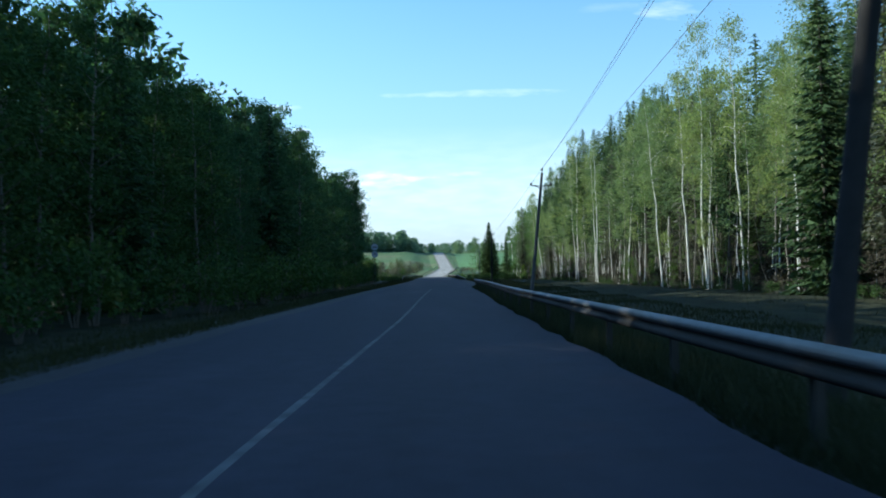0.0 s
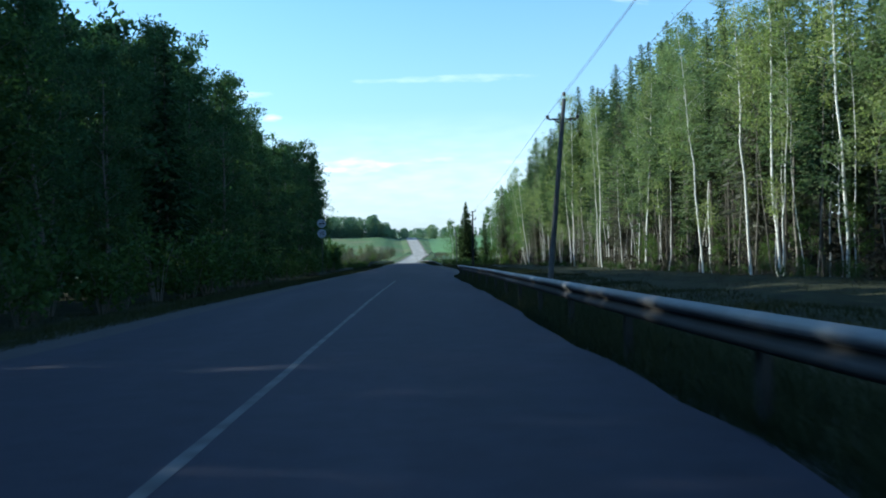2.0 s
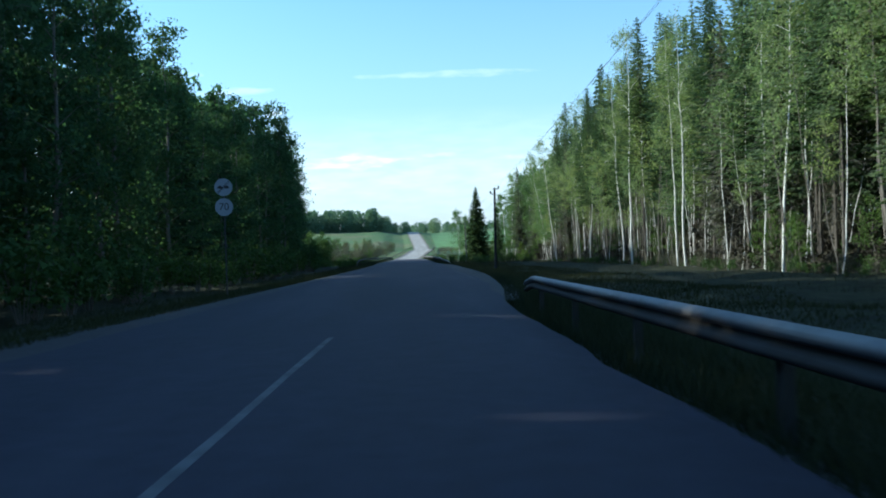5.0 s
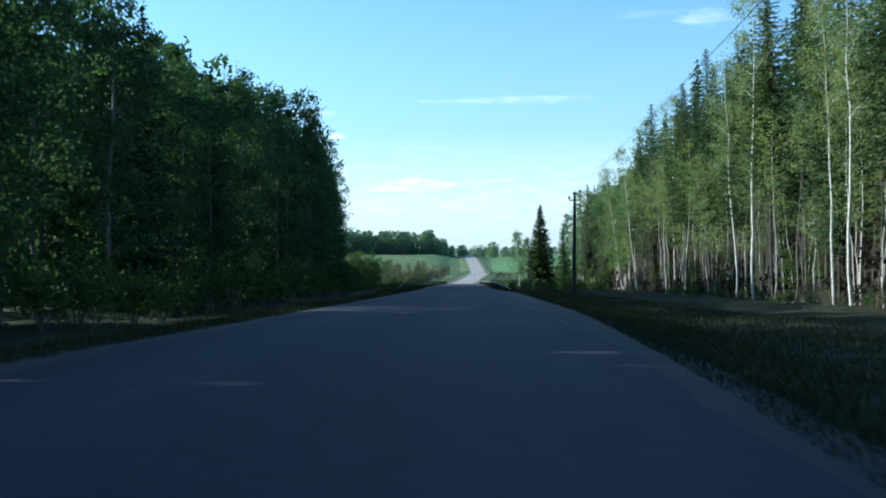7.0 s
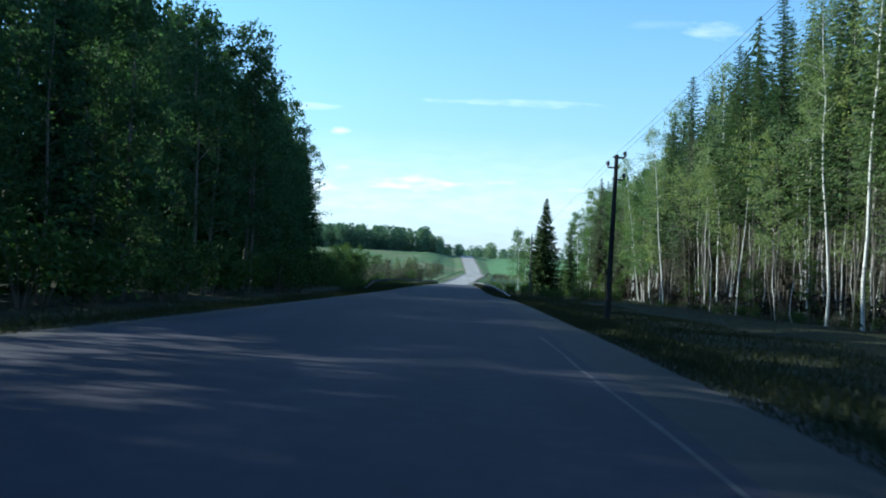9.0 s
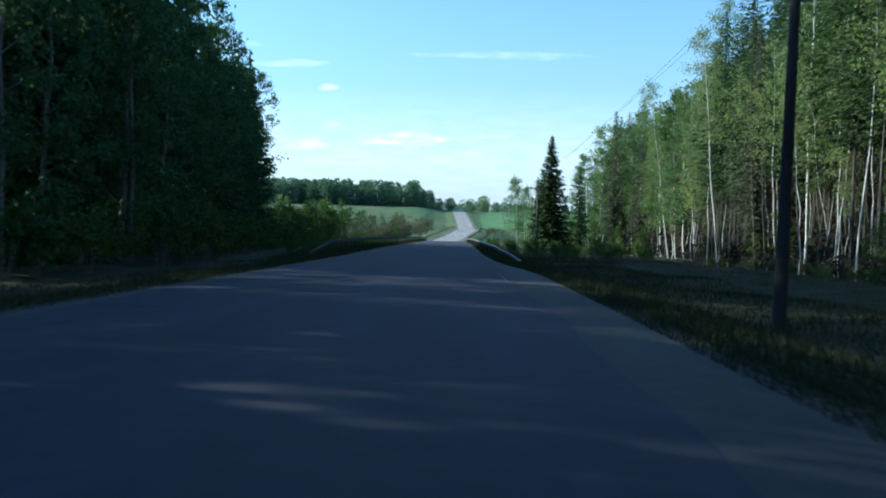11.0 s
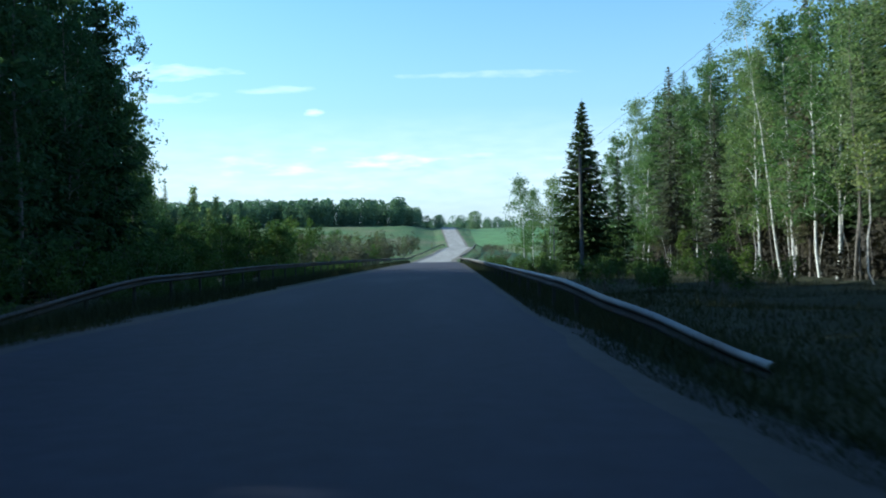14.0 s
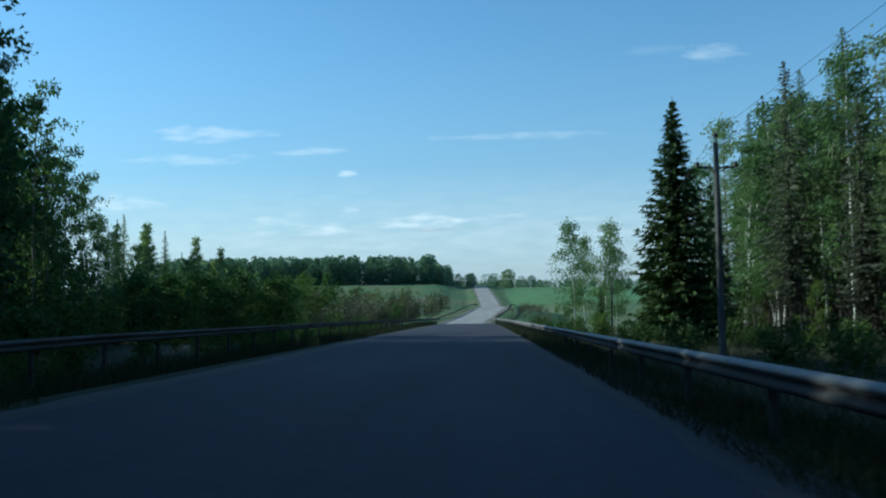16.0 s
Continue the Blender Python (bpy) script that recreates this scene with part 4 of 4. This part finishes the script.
def guardrail(path, side, label, post_step=4.0, finish=None):
    """path: function of y giving x and the height of the beam's top; y range in the path's attributes."""
    at, y0, y1 = path
    rail = new("guardrail")
    n = len(WBEAM)
    y = y0
    while y < y1 - 0.1:
        e = min(y + 6.0, y1)
        verts, faces = [], []
        ys = np.linspace(y, e + 0.05, 7)
        for yy in ys:
            x, top = at(yy)
            zc = top - 0.13
            for o, u in WBEAM:
                verts.append((x - side * o, float(yy), zc + u))
            for o, u in reversed(WBEAM):
                verts.append((x - side * (o - 0.004), float(yy), zc + u))
        m = 2 * n
        for j in range(len(ys) - 1):
            for i in range(m):
                k, l = j * m + i, j * m + (i + 1) % m
                faces.append((k, l, l + m, k + m))
        faces += [tuple(range(m)), tuple(range((len(ys) - 1) * m, len(ys) * m))]
        beam = part("beam", verts, faces, finish or ZINC, rail, "", False)
        beam.data.materials.append(ZINC_SHADED)
        # lower wave: shade under the upper one put into a darker, grimy colour
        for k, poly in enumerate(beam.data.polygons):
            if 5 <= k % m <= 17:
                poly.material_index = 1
        y = e
    y = y0 + 0.6
    while y < y1:
        x, top = at(y)
        foot = float(land(x + side * 0.12, y)) - 0.3
        h = top - 0.02 - foot
        if top - float(road_z(y)) > 0.3:
            part("post", *box(x + side * 0.10, y, foot + h / 2, 0.08, 0.12, h), ZINC_DARK, rail)
            part("bracket", *box(x + side * 0.03, y, top - 0.13, 0.07, 0.10, 0.18), ZINC_DARK, rail)
        y += post_step
    return tagged(rail, label, "guard rail", "roadside guard rails")


ZINC_DARK = plain("dull_steel", (0.045, 0.043, 0.04), 0.8, 0.2, 0.35, 3)
rail_a_x = curve([(-40, 2.62), (0, 2.62), (30, 2.63), (45, 2.87), (58, 3.1), (72, 3.17), (78, 3.22), (80.7, 3.36), (82.4, 3.52), (87, 4.0)])
guardrail((lambda y: (float(rail_a_x(y)), float(road_z(y)) + 0.745 - 0.064 * max(0.0, y - 79.0)), -30, 82.4), 1, "long galvanised steel guard rail with wavy beam")
rail_b_x = curve([(185, 5.9), (189, 5.5), (191.3, 5.0), (194.5, 4.75), (205, 4.8), (240, 4.85), (300, 4.9), (345, 4.5), (372, 4.35), (390, 5.8), (415, 8.2), (440, 9.6), (452, 11.2), (470, 15.5)])
guardrail((lambda y: (float(rail_b_x(y)), float(road_z(y)) + 0.02 + 0.73 * float(smooth(184, 195, y))), 185, 462), 1, "galvanised guard rail rising from a buried end")
rail_l_x = curve([(190, -7.2), (198, -7.5), (245, -7.9), (300, -7.4), (345, -6.6), (372, -6.3), (390, -4.7), (415, -2.3), (440, 0.0), (452, 0.8), (470, 1.0)])
guardrail((lambda y: (float(rail_l_x(y)), float(road_z(y)) + 0.03 + 0.74 * float(smooth(190, 206, y)) + 0.12 * float(smooth(206, 225, y))), 191, 450), -1, "dull brown-stained guard rail rising from a buried end", finish=ZINC_BROWN)


CONCRETE = plain("weathered_concrete", (0.078, 0.076, 0.072), 0.9, 0, 0.3, 3)
GLASSY = plain("dark_insulator", (0.04, 0.035, 0.035), 0.35, 0, 0.2, 5)
IRON = plain("rusty_iron", (0.07, 0.06, 0.055), 0.75, 0.3, 0.3, 6)


def tube_part(name, pts, radii, mat, parent, sides=8, label=""):
    b = Build()
    b.tube(pts, radii, sides)
    b.f.append(tuple(range(sides)))
    b.f.append(tuple(range(b.n - sides, b.n)))
    return part(name, b.v, b.f, mat, parent, label, False)


def insulator(p, parent):
    return tube_part("insulator", [p + Vector((0, 0, z)) for z in (0, 0.03, 0.05, 0.09, 0.11, 0.15, 0.17, 0.2)], [0.07, 0.10, 0.07, 0.105, 0.07, 0.10, 0.07, 0.03], GLASSY, parent, 8)


def pole(x, y, height, lean_x, lean_y, style, mat, label):
    """A power pole; returns it and the points where its three wires are tied."""
    base = Vector((x, y, float(land(x, y)) - 0.2))
    top = base + Vector((lean_x, lean_y, height + 0.2))
    thing = new("power_pole")
    tube_part("shaft", [base, base.lerp(top, 0.5), top], [0.15, 0.122, 0.095], mat, thing, 12)
    ties = []
    if style == "arms":
        c = base.lerp(top, 1 - 0.95 / height)
        for s in (-1, 1):
            a, b2 = c + Vector((s * 0.12, 0, -0.02)), c + Vector((s * 0.72, 0, 0.02))
            tube_part("arm", [a, a.lerp(b2, 0.5) + Vector((0, 0, 0.03)), b2 - Vector((s * 0.12, 0, 0.03)), b2 + Vector((0, 0, 0.04))], [0.04] * 4, IRON, thing, 6)
            tube_part("brace", [c + Vector((s * 0.1, 0, -0.18)), a.lerp(b2, 0.6)], [0.025] * 2, IRON, thing, 6)
            insulator(b2, thing)
            ties.append(b2 + Vector((0, 0, 0.2)))
        tube_part("pin", [top, top + Vector((0, 0, 0.22))], [0.02] * 2, IRON, thing, 6)
        insulator(top + Vector((0, 0, 0.16)), thing)
        ties.insert(1, top + Vector((0, 0, 0.36)))
    else:
        for s, drop in ((-1, 0.62), (1, 0.12), (1, 1.2)):
            c = top - (top - base).normalized() * drop
            tube_part("hook", [c - Vector((s * 0.16, 0, 0)), c + Vector((s * 0.36, 0, -0.02)), c + Vector((s * 0.4, 0, 0.02)), c + Vector((s * 0.4, 0, 0.12))], [0.05, 0.045, 0.045, 0.04], IRON, thing, 6)
            insulator(c + Vector((s * 0.4, 0, 0.1)), thing)
            ties.append(c + Vector((s * 0.4, 0, 0.3)))
    tagged(thing, label, "utility pole", "roadside power poles")
    return ties


def wire(a, b, sag, label, radius=0.005):
    pts = [a.lerp(b, k / 24) - Vector((0, 0, 4 * sag * (k / 24) * (1 - k / 24))) for k in range(25)]
    b2 = Build()
    b2.tube(pts, [radius] * 25, 4)
    return tagged(b2.done("wire", IRON), label, "cable", "overhead wires")


ties = [pole(4.25, 10.0, 8.6, 1.05, 0, "arms", WOOD, "leaning dark wooden power pole with insulators"),
        pole(7.0, 68.5, 9.2, 0.98, 0, "arms", CONCRETE, "leaning grey power pole with two bracket arms"),
        pole(9.05, 152.0, 8.15, 0.12, 0, "hooks", WOOD, "dark wooden power pole with three hooked insulators"),
        pole(10.95, 235, 8.2, -0.05, 0, "arms", CONCRETE, "grey power pole with bracket arms and insulators"),
        pole(18.5, 318.0, 7.0, 0.0, 0, "arms", CONCRETE, "grey power pole with bracket arms and insulators")]
for k, (t0, t1) in enumerate(zip(ties, ties[1:])):
    for a, b in zip(t0, t1):
        wire(a, b, 0.35, "thin dark overhead wire between poles", 0.005 if k else 0.007)
for a in ties[0]:
    wire(a + Vector((-4.0, -62, 0.8)), a, 0.5, "thin dark overhead wire between poles")


def letters(text, size, mat, parent, m):
    cu = bpy.data.curves.new("digits", 'FONT')
    cu.body, cu.size, cu.align_x, cu.align_y, cu.extrude = text, size, 'CENTER', 'CENTER', 0.002
    tmp = new("digits", cu)
    me = bpy.data.meshes.new_from_object(tmp.evaluated_get(bpy.context.evaluated_depsgraph_get()))
    bpy.data.objects.remove(tmp)
    me.materials.append(mat)
    ob = new("digits", me)
    ob.parent, ob.matrix_basis = parent, m
    return ob


def disc(cx, cz, y, r, thick, sides=40):
    v = [(cx + r * math.cos(k * math.tau / sides), y + s, cz + r * math.sin(k * math.tau / sides)) for s in (0, thick) for k in range(sides)]
    f = [tuple(range(sides)), tuple(range(2 * sides - 1, sides - 1, -1))] + [(k, k + sides, (k + 1) % sides + sides, (k + 1) % sides) for k in range(sides)]
    return v, f


def road_sign(x, y):
    white, black = plain("sign_white", (0.3, 0.32, 0.36), 0.45, 0, 0.06, 2), plain("sign_black", (0.03, 0.03, 0.035), 0.5, 0, 0.1, 4)
    sign = new("road_sign")
    g = float(land(x, y))
    sign.matrix_basis = pose(x, y, g, 0, 0, 4)
    zt = SIGN_TOP - g
    zb = zt - 0.785
    tube_part("post", [Vector((0, 0.04, -0.3)), Vector((0, 0.04, zt + 0.2))], [0.032, 0.032], ZINC_DARK, sign, 10)
    for z, what in ((zt, "cars"), (zb, "limit")):
        plate = part("plate", *disc(0, z, 0.0, 0.35, 0.004), white, sign)
        part("back_brace", *box(0, 0.012, z, 0.5, 0.012, 0.04), ZINC_DARK, sign)
        if what == "limit":
            letters("70", 0.40, black, plate, pose(0, -0.004, z, 90, 0, 0))
        else:
            for dx in (-0.13, 0.13):
                part("car_symbol", *box(dx, -0.004, z - 0.02, 0.2, 0.006, 0.07), black, plate)
                part("car_roof", *box(dx, -0.004, z + 0.035, 0.11, 0.006, 0.05), black, plate)
            for k in (-1, 0, 1):
                b = Build()
                d, o = Vector((0.7071, 0, 0.7071)), Vector((-0.7071, 0, 0.7071)) * 0.028 * k
                p, q = Vector((0, -0.008, z)) - d * 0.33 + o, Vector((0, -0.008, z)) + d * 0.33 + o
                w = Vector((-0.7071, 0, 0.7071)) * 0.007
                part("stripe", [tuple(p - w), tuple(p + w), tuple(q + w), tuple(q - w)], [(0, 3, 2, 1)], black, plate)
    return tagged(sign, "two round white signs on one post, lower reading 70", "road sign")


SIGN_TOP = 2.76
road_sign(-6.55, 97.3)


# grass along the verges
def grass(name, seed, count, x_of, y0, y1, tall, label, wide=1.0):
    rng = np.random.default_rng(seed)
    b = Build()
    y = rng.uniform(y0, y1, count)
    x = x_of(y, rng.uniform(0, 1, count) ** 1.4)
    z = land(x, y)
    h = tall * rng.uniform(0.5, 1.3, count)
    up = np.stack([rng.normal(0, 0.35, count), rng.normal(0, 0.35, count), np.ones(count)], 1)
    b.leaves(np.stack([x, y, z + h * 0.42], 1), up, rng.normal(0, 1, (count, 3)), h, wide * (0.008 + 0.014 * rng.uniform(0, 1, count)))
    return tagged(b.done(name, LEAF_GRASS, None, True), label, "grass", kind="stuff")


LEAF_GRASS = leaf_material("grass_blade", (0.026, 0.034, 0.017), (0.05, 0.056, 0.03), 0.15)
grass("verge_grass", 11, 105000, lambda y, u: verge_right(y) + 0.1 + 9 * u, -5, 215, 0.2, "uncut grass on the road verge", 2.0)
grass("verge_grass", 12, 36000, lambda y, u: verge_left(y) - 0.1 - 6 * u, -5, 215, 0.2, "uncut grass on the road verge", 2.0)
grass("kerb_grass", 19, 26000, lambda y, u: verge_right(y) - 0.45 + 0.8 * u, 84, 190, 0.13, "short sparse grass along the gravel edge")
grass("kerb_grass", 20, 26000, lambda y, u: verge_left(y) + 0.5 - 0.9 * u, -4, 195, 0.13, "short sparse grass along the gravel edge")
grass("rail_grass", 14, 30000, lambda y, u: rail_b_x(y) - 0.6 + 2.4 * u, 186, 345, 0.36, "rank dark grass under the guard rail")
grass("rail_grass", 15, 46000, lambda y, u: rail_l_x(y) + 1.2 - 3.9 * u, 190, 350, 0.62, "rank dark grass under the guard rail")
grass("rail_grass", 16, 26000, lambda y, u: rail_a_x(y) - 0.06 + 2.0 * u, -3, 87, 0.42, "rank dark grass under the guard rail")
grass("kerb_grass", 18, 24000, lambda y, u: asphalt_right(y) + 0.02 + 0.45 * u, -3, 84, 0.17, "short dark grass along the asphalt edge")
grass("rail_grass", 17, 16000, lambda y, u: rail_b_x(y) + 0.6 + 19 * u, 205, 310, 0.55, "rank dark grass under the guard rail")
grass("verge_grass", 13, 9000, lambda y, u: 16 + 12 * u, 0, 290, 0.35, "pale dry grass along the forest foot")


# far woods on the hill, one mass each
def wood(name, seed, count, x0, x1, y0, y1, h0, h1, label, n=200, wide=1.0, coarse=1.0):
    rng = np.random.default_rng(seed)
    c = Build()
    for k in range(count):
        x, y = rng.uniform(x0, x1), rng.uniform(y0, y1)
        z, h = float(land(x, y)), rng.uniform(h0, h1)
        w = h * rng.uniform(0.16, 0.30) * wide
        peak = rng.uniform(0.45, 0.62)
        u = rng.uniform(-0.02, 1, n)
        r = w * np.sqrt(np.clip(1 - ((u - peak) / (1.02 - np.minimum(peak, u) * 0 - np.where(u > peak, peak, 0.25))) ** 2, 0.02, 1)) * rng.uniform(0.5, 1.05, n)
        a = rng.uniform(0, math.tau, n)
        s = h * coarse * rng.uniform(0.045, 0.10, n)
        c.leaves(np.stack([x + r * np.cos(a), y + r * np.sin(a), z + u * h], 1), rng.normal(0, 1, (n, 3)), rng.normal(0, 1, (n, 3)), s, s * 0.8)
    return tagged(c.done(name, LEAF_HAZED, None, True), label, "woods", kind="stuff")


# paler and bluer than near leaves: distance haze put into the colour
LEAF_HAZED = leaf_material("hazed_foliage", (0.092, 0.145, 0.118), (0.2, 0.265, 0.2), 0.42)
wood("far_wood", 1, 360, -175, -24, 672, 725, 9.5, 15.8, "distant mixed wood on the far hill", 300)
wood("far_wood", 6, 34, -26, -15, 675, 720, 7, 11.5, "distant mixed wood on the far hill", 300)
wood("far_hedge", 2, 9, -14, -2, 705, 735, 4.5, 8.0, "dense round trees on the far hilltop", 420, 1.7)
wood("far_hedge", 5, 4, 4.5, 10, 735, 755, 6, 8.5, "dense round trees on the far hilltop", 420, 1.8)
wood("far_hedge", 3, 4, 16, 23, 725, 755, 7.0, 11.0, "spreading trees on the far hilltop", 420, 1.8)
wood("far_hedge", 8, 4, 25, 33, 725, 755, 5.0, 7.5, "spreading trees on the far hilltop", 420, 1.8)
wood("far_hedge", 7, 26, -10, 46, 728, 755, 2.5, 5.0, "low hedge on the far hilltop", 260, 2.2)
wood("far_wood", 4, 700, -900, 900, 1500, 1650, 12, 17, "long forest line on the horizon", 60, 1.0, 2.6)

field = sheet("field", np.linspace(13, 190, 40), np.linspace(532, 705, 40), lambda x, y: land(x, y) + 0.12, CROP)
tagged(field, "bright green field of young crop on the hillside", "field", kind="structure")

for p in ALL:
    for o in (*p.children_recursive, p):
        bpy.data.objects.remove(o)
